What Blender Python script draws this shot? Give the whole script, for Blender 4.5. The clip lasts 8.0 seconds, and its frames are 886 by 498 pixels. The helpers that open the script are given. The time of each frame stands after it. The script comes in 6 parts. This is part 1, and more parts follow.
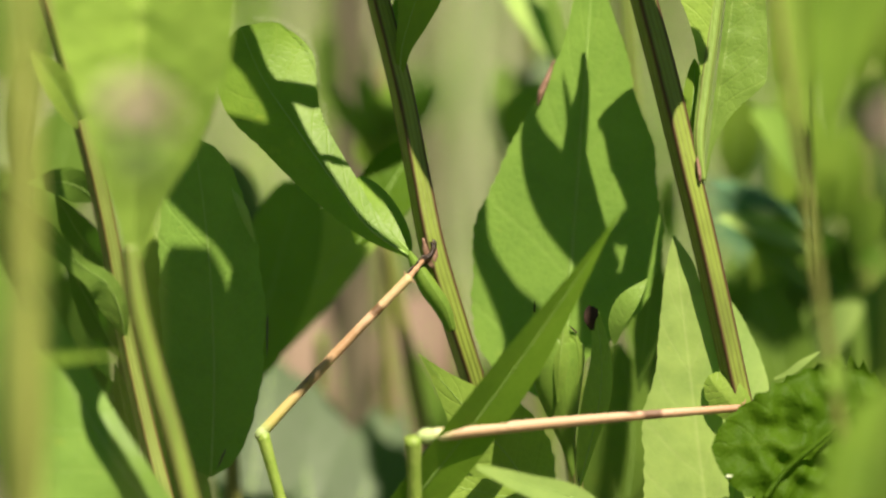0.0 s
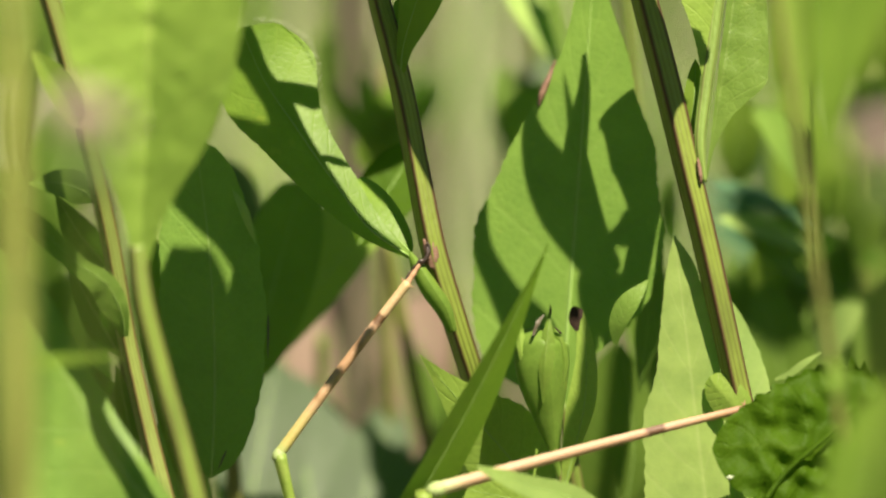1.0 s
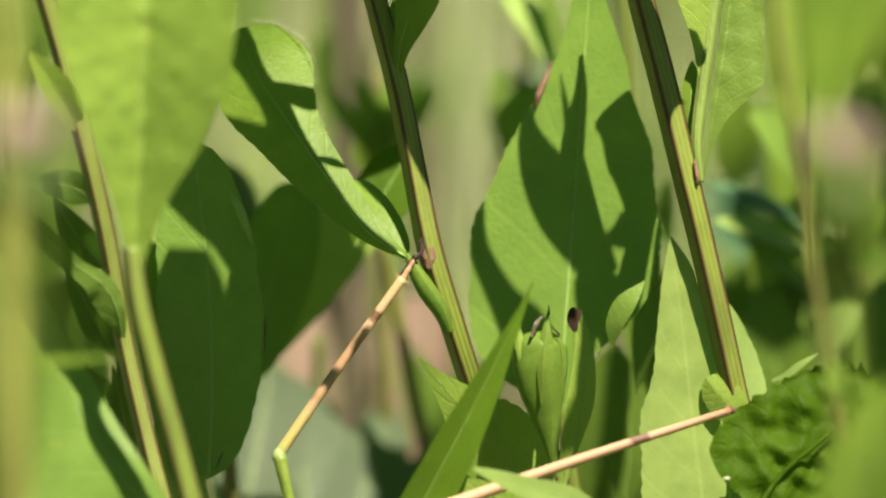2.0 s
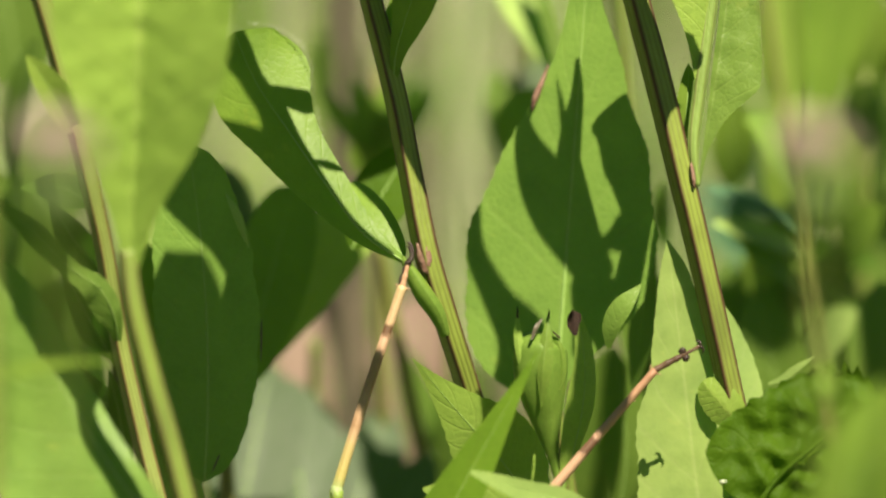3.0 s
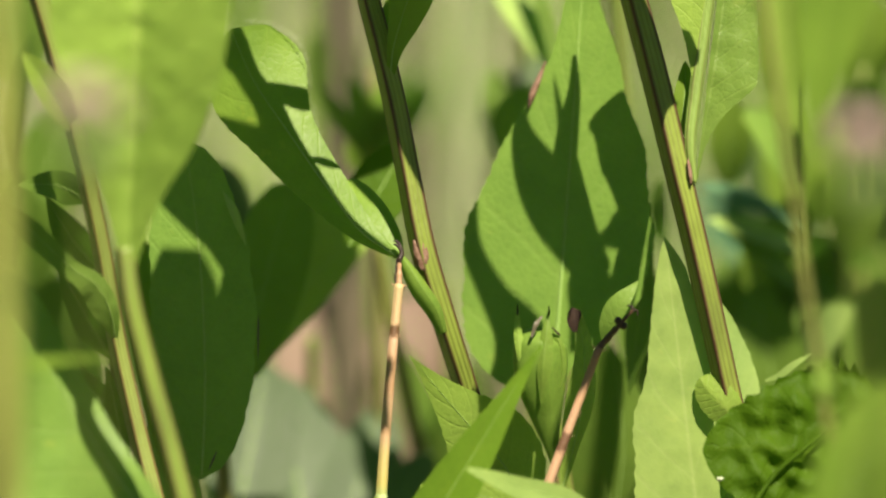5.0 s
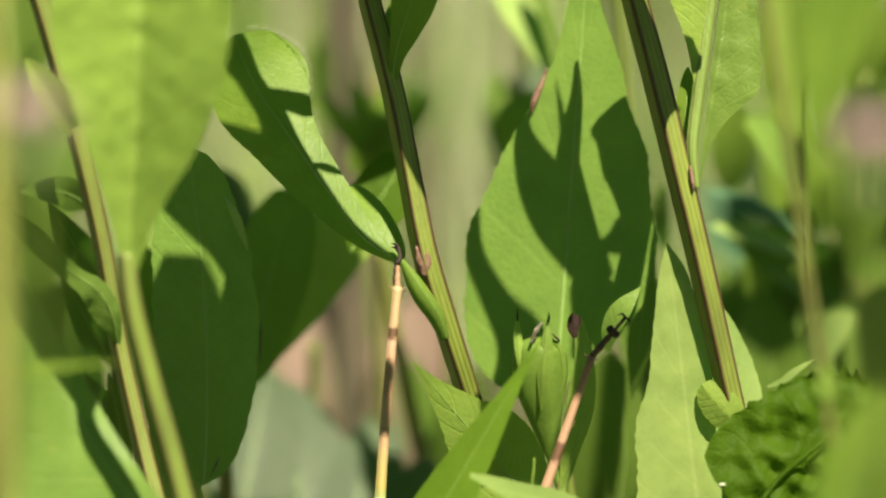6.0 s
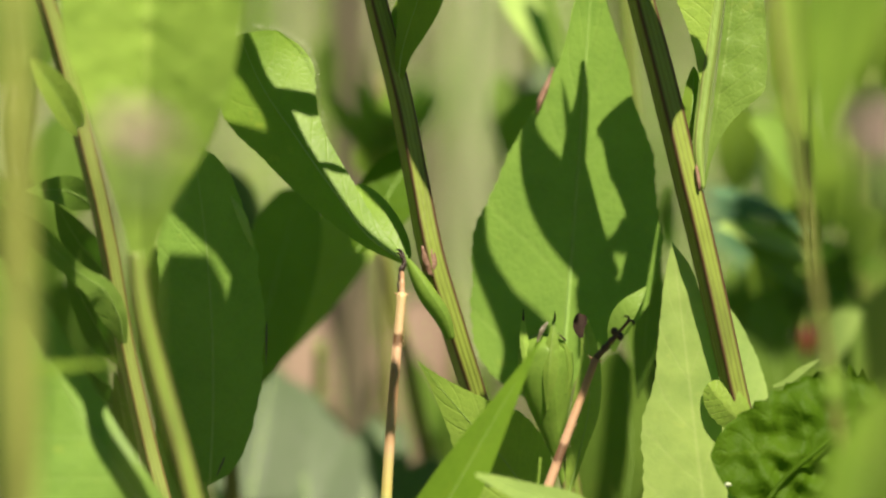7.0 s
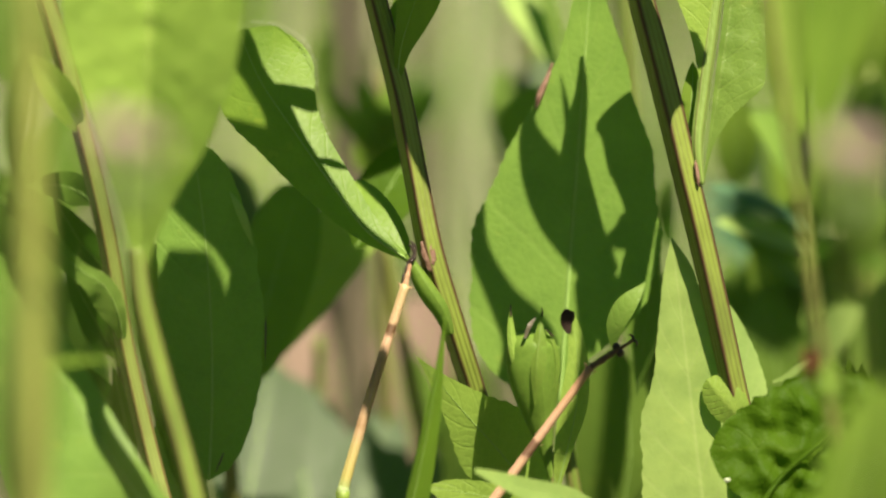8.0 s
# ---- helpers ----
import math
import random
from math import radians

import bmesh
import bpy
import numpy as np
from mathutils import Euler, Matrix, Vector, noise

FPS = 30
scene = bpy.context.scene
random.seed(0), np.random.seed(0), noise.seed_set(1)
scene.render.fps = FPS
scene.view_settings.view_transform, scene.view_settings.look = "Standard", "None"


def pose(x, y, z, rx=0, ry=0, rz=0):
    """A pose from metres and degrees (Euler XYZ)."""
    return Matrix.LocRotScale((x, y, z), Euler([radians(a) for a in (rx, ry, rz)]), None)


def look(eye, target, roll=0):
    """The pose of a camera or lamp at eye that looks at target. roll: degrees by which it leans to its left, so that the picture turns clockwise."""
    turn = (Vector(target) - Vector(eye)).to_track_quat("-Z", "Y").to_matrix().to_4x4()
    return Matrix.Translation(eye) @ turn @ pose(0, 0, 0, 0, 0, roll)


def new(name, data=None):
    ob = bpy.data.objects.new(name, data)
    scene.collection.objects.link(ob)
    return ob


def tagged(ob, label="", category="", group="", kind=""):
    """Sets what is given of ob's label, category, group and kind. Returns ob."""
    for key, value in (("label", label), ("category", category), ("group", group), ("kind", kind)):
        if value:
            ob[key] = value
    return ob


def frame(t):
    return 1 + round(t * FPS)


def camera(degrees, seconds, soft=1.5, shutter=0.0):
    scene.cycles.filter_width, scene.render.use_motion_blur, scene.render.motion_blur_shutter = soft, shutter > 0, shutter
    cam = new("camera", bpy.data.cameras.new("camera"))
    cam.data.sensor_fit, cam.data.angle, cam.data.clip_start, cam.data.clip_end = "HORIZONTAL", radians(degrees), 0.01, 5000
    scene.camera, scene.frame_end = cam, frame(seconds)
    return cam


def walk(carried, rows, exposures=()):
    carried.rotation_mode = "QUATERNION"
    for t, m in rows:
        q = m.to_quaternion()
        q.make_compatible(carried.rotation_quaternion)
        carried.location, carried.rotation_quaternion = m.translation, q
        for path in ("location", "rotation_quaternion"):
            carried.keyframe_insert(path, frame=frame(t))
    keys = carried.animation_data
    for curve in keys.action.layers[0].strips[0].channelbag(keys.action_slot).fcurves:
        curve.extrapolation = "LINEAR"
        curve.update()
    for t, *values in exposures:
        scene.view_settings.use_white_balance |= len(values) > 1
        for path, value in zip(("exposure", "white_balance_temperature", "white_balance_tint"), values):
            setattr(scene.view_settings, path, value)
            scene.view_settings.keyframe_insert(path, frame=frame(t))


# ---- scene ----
D0 = 1200.0          # mm from the lens to the sharp plane
TILT = 10.0          # degrees by which the lens looks down
EYE = (0.0, 0.0, 0.55)
cam = camera(6.0, 8.0, soft=2.3)
cam.data.dof.use_dof = True
cam.data.dof.focus_distance = D0 / 1000
cam.data.dof.aperture_fstop = 11.5
STAGE = pose(*EYE, -TILT) @ Matrix.Translation((0, D0 / 1000, 0))   # x right, y away, z up at the sharp plane

walk(cam, [
    (0.0, pose(*EYE, 79.9766, 0, 0.0293)),
    (0.5, pose(*EYE, 79.9971, 0, 0.0205)),
    (1.0, pose(*EYE, 79.9824, 0, 0.0352)),
    (1.5, pose(*EYE, 79.9824, 0, 0.0291)),
    (3.0, pose(*EYE, 80.0117, 0, -0.0119)),
    (3.5, pose(*EYE, 80.0000, 0, 0.0000)),
    (4.0, pose(*EYE, 80.0000, 0, 0.0119)),
    (5.5, pose(*EYE, 79.9738, 0, -0.0500)),
    (5.6, pose(*EYE, 79.9158, 0, -0.0612)),
    (5.7, pose(*EYE, 79.9119, 0, -0.1609)),
    (5.9, pose(*EYE, 79.9540, 0, -0.0843)),
    (6.0, pose(*EYE, 80.0322, 0, -0.0176)),
    (6.5, pose(*EYE, 79.9766, 0, -0.0352)),
    (7.0, pose(*EYE, 80.0295, 0, 0.0234)),
    (7.5, pose(*EYE, 80.0061, 0, 0.0176)),
    (8.0, pose(*EYE, 80.0000, 0, 0.0176)),
])


def at(u, v, d):
    """A place in the world: mm right of and above the middle of the sharp plane, along a ray that d mm away from it."""
    k = 1 + d / D0
    return STAGE @ Vector((u * k / 1000, d / 1000, v * k / 1000))


# ---- light ----
SUN_WAY = STAGE.to_3x3() @ Vector((0.2564, -0.5828, 0.7711))
sun = new("sun", bpy.data.lights.new("sun", "SUN"))
sun.data.energy, sun.data.angle, sun.data.color = 5.0, radians(0.53), (1.0, 0.86, 0.69)
sun.matrix_world = look((0, 0, 4), Vector((0, 0, 4)) - SUN_WAY)
world = bpy.data.worlds.new("world")
scene.world = world
world.use_nodes = True
sky = world.node_tree.nodes.new("ShaderNodeTexSky")
sky.sky_type, sky.sun_disc = "NISHITA", False
sky.ozone_density, sky.dust_density = 3.0, 0.3
sky.sun_elevation = math.asin(SUN_WAY.normalized().z)
sky.sun_rotation = math.atan2(SUN_WAY.x, SUN_WAY.y)
world.node_tree.nodes["Background"].inputs["Strength"].default_value = 0.0195
world.node_tree.links.new(sky.outputs[0], world.node_tree.nodes["Background"].inputs["Color"])
scene.view_settings.exposure = 1.40


# ---- materials ----
class Nodes:
    """A short way to write node trees."""

    def __init__(self, name):
        self.mat = bpy.data.materials.new(name)
        self.mat.use_nodes = True
        self.tree = self.mat.node_tree
        self.tree.nodes.clear()
        self.out = self.add("ShaderNodeOutputMaterial")

    def add(self, kind):
        return self.tree.nodes.new(kind)

    def put(self, value, socket):
        if isinstance(value, bpy.types.NodeSocket):
            self.tree.links.new(value, socket)
        else:
            socket.default_value = value

    def math(self, op, a, b=0.0, c=0.0):
        n = self.add("ShaderNodeMath")
        n.operation = op
        for v, s in zip((a, b, c), n.inputs):
            self.put(v, s)
        return n.outputs[0]

    def mix(self, f, a, b, kind="MIX"):
        n = self.add("ShaderNodeMix")
        n.data_type, n.blend_type = "RGBA", kind
        self.put(f, n.inputs[0]), self.put(a, n.inputs[6]), self.put(b, n.inputs[7])
        return n.outputs[2]

    def noise(self, scale, detail=3.0, rough=0.55, coords="Object", stretch=None):
        n = self.add("ShaderNodeTexNoise")
        n.inputs["Scale"].default_value, n.inputs["Detail"].default_value, n.inputs["Roughness"].default_value = scale, detail, rough
        src = self.add("ShaderNodeTexCoord").outputs[coords]
        if stretch:
            m = self.add("ShaderNodeMapping")
            self.put(src, m.inputs[0]), self.put(stretch, m.inputs["Scale"])
            src = m.outputs[0]
        self.put(src, n.inputs["Vector"])
        return n.outputs["Fac"]

    def ramp(self, f, stops, interpolation="LINEAR"):
        n = self.add("ShaderNodeValToRGB")
        n.color_ramp.interpolation = interpolation
        while len(n.color_ramp.elements) < len(stops):
            n.color_ramp.elements.new(0.5)
        for e, (p, c) in zip(n.color_ramp.elements, stops):
            e.position, e.color = p, (*c, 1) if len(c) == 3 else c
        self.put(f, n.inputs[0])
        return n.outputs[0]

    def uv(self):
        s = self.add("ShaderNodeSeparateXYZ")
        m = self.add("ShaderNodeUVMap")
        m.uv_map = "uv"
        self.put(m.outputs[0], s.inputs[0])
        return s.outputs[0], s.outputs[1]

    def bump(self, height, strength, distance):
        n = self.add("ShaderNodeBump")
        n.inputs["Strength"].default_value, n.inputs["Distance"].default_value = strength, distance
        self.put(height, n.inputs["Height"])
        return n.outputs[0]

    def principled(self, color, rough, bump=None, spec=0.5):
        n = self.add("ShaderNodeBsdfPrincipled")
        self.put(color, n.inputs["Base Color"]), self.put(rough, n.inputs["Roughness"])
        n.inputs["Specular IOR Level"].default_value = spec
        if bump:
            self.put(bump, n.inputs["Normal"])
        return n.outputs[0]

    def finish(self, shader):
        self.put(shader, self.out.inputs[0])
        return self.mat


def rgb(*c):
    return (*c, 1.0)


def leaf_material(name, base, glow, veins=9.0, through_light=0.38, rough=0.42, relief=0.5, spots=0.25, spec=0.22, net_show=0.4):
    """A leaf: a glossy diffuse face that lets some light through, with side veins, blotches and fine relief."""
    n = Nodes(name)
    u, v = n.uv()
    across = n.math("ABSOLUTE", n.math("MULTIPLY_ADD", u, 2.0, -1.0))
    wander = n.math("MULTIPLY", n.noise(90, 2), 0.35)
    phase = n.math("FRACT", n.math("ADD", n.math("SUBTRACT", n.math("MULTIPLY", v, veins), n.math("MULTIPLY", across, veins * 0.17)), wander))
    ridge = n.math("ABSOLUTE", n.math("SUBTRACT", phase, 0.5))
    vein = n.math("MAXIMUM", n.math("SUBTRACT", 1.0, n.math("MULTIPLY", ridge, 11.0)), 0.0)
    rib = n.math("MAXIMUM", n.math("SUBTRACT", 1.0, n.math("MULTIPLY", across, 16.0)), 0.0)
    net = n.add("ShaderNodeTexVoronoi")
    net.feature = "DISTANCE_TO_EDGE"
    net.inputs["Scale"].default_value = 850
    n.put(n.add("ShaderNodeTexCoord").outputs["Object"], net.inputs["Vector"])
    cells = n.math("MINIMUM", n.math("MULTIPLY", net.outputs["Distance"], 6.0), 1.0)
    blotch = n.noise(70, 4, 0.6)
    fine = n.noise(1500, 3)
    rnd = n.add("ShaderNodeObjectInfo").outputs["Random"]
    dark = tuple(c * 0.62 for c in base)
    light = (base[0] * 1.5, base[1] * 1.28, base[2] * 1.3)
    col = n.mix(n.ramp(blotch, [(0.28, (0, 0, 0)), (0.7, (1, 1, 1))]), rgb(*dark), rgb(*light))
    col = n.mix(n.math("MULTIPLY", n.noise(420, 3, 0.7), 0.45), col, rgb(*dark))
    col = n.mix(n.math("MULTIPLY", cells, 0.4), n.mix(1.5 * net_show, col, rgb(*light)), col)
    col = n.mix(n.math("MULTIPLY", n.math("MAXIMUM", n.math("MULTIPLY", vein, 0.2), n.math("MULTIPLY", rib, 0.6)), 0.34), col, rgb(base[0] * 2.3, base[1] * 1.7, base[2] * 2.6))
    speck = n.ramp(n.noise(260, 2, 0.7), [(0.66, (0, 0, 0)), (0.74, (1, 1, 1))])
    col = n.mix(n.math("MULTIPLY", speck, spots), col, rgb(base[0] * 2.4, base[1] * 1.5, base[2] * 1.5))
    hsv = n.add("ShaderNodeHueSaturation")
    n.put(n.math("MULTIPLY_ADD", rnd, 0.008, 0.496), hsv.inputs["Hue"]), n.put(n.math("MULTIPLY_ADD", rnd, 0.16, 0.92), hsv.inputs["Value"])
    n.put(col, hsv.inputs["Color"])
    height = n.math("ADD", n.math("ADD", n.math("MULTIPLY", vein, -0.2), n.math("MULTIPLY", cells, 0.1)), n.math("MULTIPLY", fine, 0.3))
    bump = n.bump(height, relief, 0.0004)
    face = n.principled(hsv.outputs[0], n.math("MULTIPLY_ADD", fine, 0.25, rough - 0.1), bump, spec)
    tr = n.add("ShaderNodeBsdfTranslucent")
    n.put(n.mix(n.math("MULTIPLY", n.math("MAXIMUM", vein, rib), 0.4), rgb(*glow), rgb(glow[0] * 0.6, glow[1] * 0.62, glow[2] * 0.6)), tr.inputs["Color"])
    m = n.add("ShaderNodeMixShader")
    n.put(through_light, m.inputs[0]), n.put(face, m.inputs[1]), n.put(tr.outputs[0], m.inputs[2])
    return n.finish(m.outputs[0])


def stem_material(name, base, line, lines=5.0, strength=0.9):
    """A ribbed stalk: green with brown-red lines along it, hairs as fine grain."""
    n = Nodes(name)
    u, v = n.uv()
    rag = n.math("MULTIPLY", n.noise(220, 3, 0.6, "Object", (1.0, 1.0, 0.12)), 0.5)
    band = n.math("ABSOLUTE", n.math("SUBTRACT", n.math("FRACT", n.math("ADD", n.math("MULTIPLY", u, lines), n.math("MULTIPLY", rag, 0.35))), 0.5))
    f = n.ramp(band, [(0.04, (1, 1, 1)), (0.2, (0, 0, 0))])
    thin = n.math("ABSOLUTE", n.math("SUBTRACT", n.math("FRACT", n.math("ADD", n.math("MULTIPLY", u, lines * 3), rag)), 0.5))
    f = n.math("MAXIMUM", f, n.math("MULTIPLY", n.ramp(thin, [(0.05, (1, 1, 1)), (0.18, (0, 0, 0))]), n.math("MULTIPLY", n.noise(90, 2, 0.5), 0.5)))
    col = n.mix(n.ramp(n.noise(160, 4, 0.6, "Object", (1.0, 1.0, 0.2)), [(0.3, (0, 0, 0)), (0.7, (1, 1, 1))]), rgb(*(c * 0.7 for c in base)), rgb(*(c * 1.3 for c in base)))
    col = n.mix(n.math("MULTIPLY", f, strength), col, rgb(*line))
    fine = n.noise(1800, 3, 0.6, "Object", (1.0, 1.0, 0.25))
    bump = n.bump(n.math("ADD", fine, n.math("MULTIPLY", f, 0.6)), 0.5, 0.0003)
    return n.finish(n.principled(col, n.math("MULTIPLY_ADD", fine, 0.3, 0.35), bump, 0.4))


def plain_material(name, a, b, scale=300.0, rough=0.6, relief=0.4):
    n = Nodes(name)
    f = n.ramp(n.noise(scale, 4, 0.65), [(0.32, (0, 0, 0)), (0.68, (1, 1, 1))])
    fine = n.noise(scale * 6, 3)
    return n.finish(n.principled(n.mix(f, rgb(*a), rgb(*b)), n.math("MULTIPLY_ADD", fine, 0.3, rough - 0.15), n.bump(fine, relief, 0.0003), 0.35))


def leg_material(name, stops):
    """An insect's shin: straw with brown bands along it, pitted."""
    n = Nodes(name)
    u, v = n.uv()
    w = n.math("ADD", v, n.math("MULTIPLY", n.math("SUBTRACT", n.noise(700, 3, 0.6), 0.5), 0.06))
    col = n.ramp(w, stops)
    grain = n.noise(2600, 3, 0.6)
    col = n.mix(n.math("MULTIPLY", grain, 0.35), col, n.mix(0.5, col, rgb(0.2, 0.1, 0.03)))
    return n.finish(n.principled(col, 0.5, n.bump(grain, 0.6, 0.0002), 0.4))


LEAF = leaf_material("leaf_green", (0.15, 0.27, 0.034), (0.130, 0.342, 0.020), relief=0.3, net_show=0.15)
LEAF_CRINKLED = leaf_material("leaf_crinkled", (0.14, 0.25, 0.045), (0.130, 0.33, 0.025), relief=0.5, net_show=0.18, spots=0.15)
LEAF_BROAD = leaf_material("leaf_broad", (0.155, 0.295, 0.05), (0.118, 0.323, 0.030), veins=8, relief=0.45, net_show=0.25)
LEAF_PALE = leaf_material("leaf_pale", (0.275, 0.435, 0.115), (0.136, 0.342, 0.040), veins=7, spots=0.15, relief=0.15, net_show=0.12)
LEAF_GLOSSY = leaf_material("leaf_glossy", (0.05, 0.118, 0.005), (0.11, 0.27, 0.008), veins=7, rough=0.55, relief=0.9, spec=0.09, net_show=0.15, spots=0.08)
LEAF_YELLOW = leaf_material("leaf_yellow", (0.195, 0.335, 0.055), (0.21, 0.42, 0.045), veins=8, spots=0.1)
LEAF_GREY = leaf_material("leaf_grey", (0.045, 0.085, 0.03), (0.093, 0.228, 0.060), veins=8)
LEAF_TEAL = leaf_material("leaf_teal", (0.06, 0.15, 0.075), (0.050, 0.171, 0.050), veins=8)
LEAF_BACK = leaf_material("leaf_back", (0.09, 0.175, 0.026), (0.099, 0.266, 0.020))
LEAF_BUD = leaf_material("leaf_bud", (0.125, 0.235, 0.034), (0.155, 0.36, 0.030), veins=2, spots=0.3, relief=0.2)
LEAF_BLADE = leaf_material("leaf_blade", (0.12, 0.24, 0.02), (0.161, 0.399, 0.020), veins=2, spots=0.1, relief=0.25)
RIB = plain_material("rib", (0.19, 0.32, 0.07), (0.23, 0.36, 0.09), 400)
RIB_PALE = stem_material("rib_lined", (0.17, 0.26, 0.055), (0.1, 0.085, 0.03), 4.0, 0.55)
STEM = stem_material("stem_ribbed", (0.15, 0.2, 0.03), (0.05, 0.018, 0.01), 4.0, 0.96)
STEM_SOFT = stem_material("stem_soft", (0.115, 0.175, 0.025), (0.11, 0.07, 0.03), 4.0, 0.75)
STEM_BROWN = stem_material("stem_brown", (0.15, 0.17, 0.04), (0.11, 0.07, 0.025), 4.0, 0.6)
STEM_LIT = stem_material("stem_lit", (0.145, 0.19, 0.04), (0.085, 0.04, 0.015), 4.0, 0.85)
GRASS_DRY = plain_material("dry_grass", (0.31, 0.36, 0.2), (0.43, 0.47, 0.28), 60)
STEM_STRAW = stem_material("stem_straw", (0.24, 0.275, 0.06), (0.2, 0.2, 0.06), 4.0, 0.5)
SCAR = plain_material("scar", (0.25, 0.16, 0.11), (0.12, 0.06, 0.035), 900)
BROWN_TIP = plain_material("brown_tip", (0.014, 0.007, 0.004), (0.035, 0.018, 0.009), 900, 0.85)
HAIR = plain_material("hair", (0.35, 0.42, 0.25), (0.45, 0.5, 0.35), 900)
PETAL = plain_material("petal", (0.30, 0.22, 0.20), (0.40, 0.31, 0.27), 400)
BRACT = plain_material("bract", (0.08, 0.13, 0.03), (0.12, 0.18, 0.05), 400)
DEAD = leaf_material("dead_leaf", (0.135, 0.112, 0.08), (0.2, 0.14, 0.08), veins=9, through_light=0.15, rough=0.7)
DEAD_STALK = plain_material("dead_stalk", (0.075, 0.07, 0.042), (0.12, 0.105, 0.065), 120)
# ring at 0.2 is a marking; paler browns at 0.36-0.5 and 0.68 paint shade
SHIN_A = leg_material("shin_a", [(0.0, (0.40, 0.31, 0.15)), (0.18, (0.43, 0.31, 0.17)), (0.20, (0.10, 0.055, 0.025)), (0.24, (0.10, 0.055, 0.025)), (0.26, (0.48, 0.32, 0.20)), (0.33, (0.43, 0.28, 0.16)),
                                 (0.36, (0.30, 0.19, 0.1)), (0.5, (0.34, 0.21, 0.11)), (0.55, (0.40, 0.27, 0.15)), (0.64, (0.40, 0.27, 0.15)), (0.68, (0.31, 0.2, 0.1)), (0.73, (0.40, 0.28, 0.15)),
                                 (0.79, (0.40, 0.33, 0.13)), (0.93, (0.38, 0.34, 0.1)), (1.0, (0.26, 0.36, 0.12))])
SHIN_B = leg_material("shin_b", [(0.0, (0.24, 0.13, 0.07)), (0.12, (0.36, 0.22, 0.12)), (0.2, (0.38, 0.24, 0.145)), (0.26, (0.40, 0.255, 0.16)), (0.275, (0.11, 0.06, 0.035)), (0.325, (0.11, 0.06, 0.035)),
                                 (0.345, (0.40, 0.255, 0.155)), (0.9, (0.40, 0.27, 0.16)), (0.97, (0.40, 0.40, 0.2)), (1.0, (0.33, 0.42, 0.15))])
KNEE = plain_material("knee", (0.27, 0.36, 0.13), (0.34, 0.42, 0.18), 700, 0.5)
THIGH = plain_material("thigh", (0.14, 0.22, 0.03), (0.22, 0.3, 0.06), 500, 0.45)
CLAW = plain_material("claw", (0.012, 0.008, 0.006), (0.035, 0.02, 0.012), 1500, 0.35)
BUG = plain_material("bug_red", (0.09, 0.01, 0.006), (0.13, 0.02, 0.01), 500, 0.5)
FOOT_DARK = plain_material("foot_dark", (0.05, 0.028, 0.014), (0.11, 0.065, 0.03), 500, 0.5)
FOOT = plain_material("foot", (0.30, 0.16, 0.09), (0.44, 0.28, 0.16), 500, 0.45)


def ground_material():
    n = Nodes("litter_soil")
    big, small = n.noise(3.0, 5, 0.6), n.noise(45.0, 5, 0.7)
    col = n.ramp(small, [(0.3, (0.08, 0.07, 0.04)), (0.5, (0.17, 0.155, 0.09)), (0.7, (0.30, 0.29, 0.19))])
    col = n.mix(n.ramp(big, [(0.45, (0, 0, 0)), (0.6, (1, 1, 1))]), col, rgb(0.07, 0.11, 0.025))
    return n.finish(n.principled(col, 0.9, n.bump(small, 0.8, 0.02), 0.2))


GROUND = ground_material()


# ---- shapes ----
def raw_mesh(name, verts, faces, uvs, material):
    """A smooth mesh with a uv per vertex."""
    me = bpy.data.meshes.new(name)
    me.from_pydata([tuple(v) for v in verts], [], faces)
    layer = me.uv_layers.new(name="uv")
    idx = np.zeros(len(me.loops), dtype=np.int32)
    me.loops.foreach_get("vertex_index", idx)
    layer.data.foreach_set("uv", np.asarray(uvs, dtype=np.float32)[idx].ravel())
    me.polygons.foreach_set("use_smooth", [True] * len(me.polygons))
    me.materials.append(material)
    me.update()
    return me


def spline(points, steps):
    """Points along a smooth curve through the given rows (any number of columns)."""
    p = np.asarray([list(q) for q in points], dtype=float)
    h = np.maximum(np.linalg.norm(np.diff(p[:, :3], axis=0), axis=1), 1e-9)[:, None]
    slope = np.diff(p, axis=0) / h
    m = np.vstack([slope[:1], (slope[1:] * h[:-1] + slope[:-1] * h[1:]) / (h[1:] + h[:-1]), slope[-1:]])
    out = []
    for i in range(len(p) - 1):
        for s in np.linspace(0, 1, steps, endpoint=False):
            a, b = s * s * (3 - 2 * s), s * (1 - s)
            out.append(p[i] * (1 - a) + p[i + 1] * a + h[i] * (m[i] * b * (1 - s) - m[i + 1] * b * s))
    out.append(p[-1])
    return np.array(out)


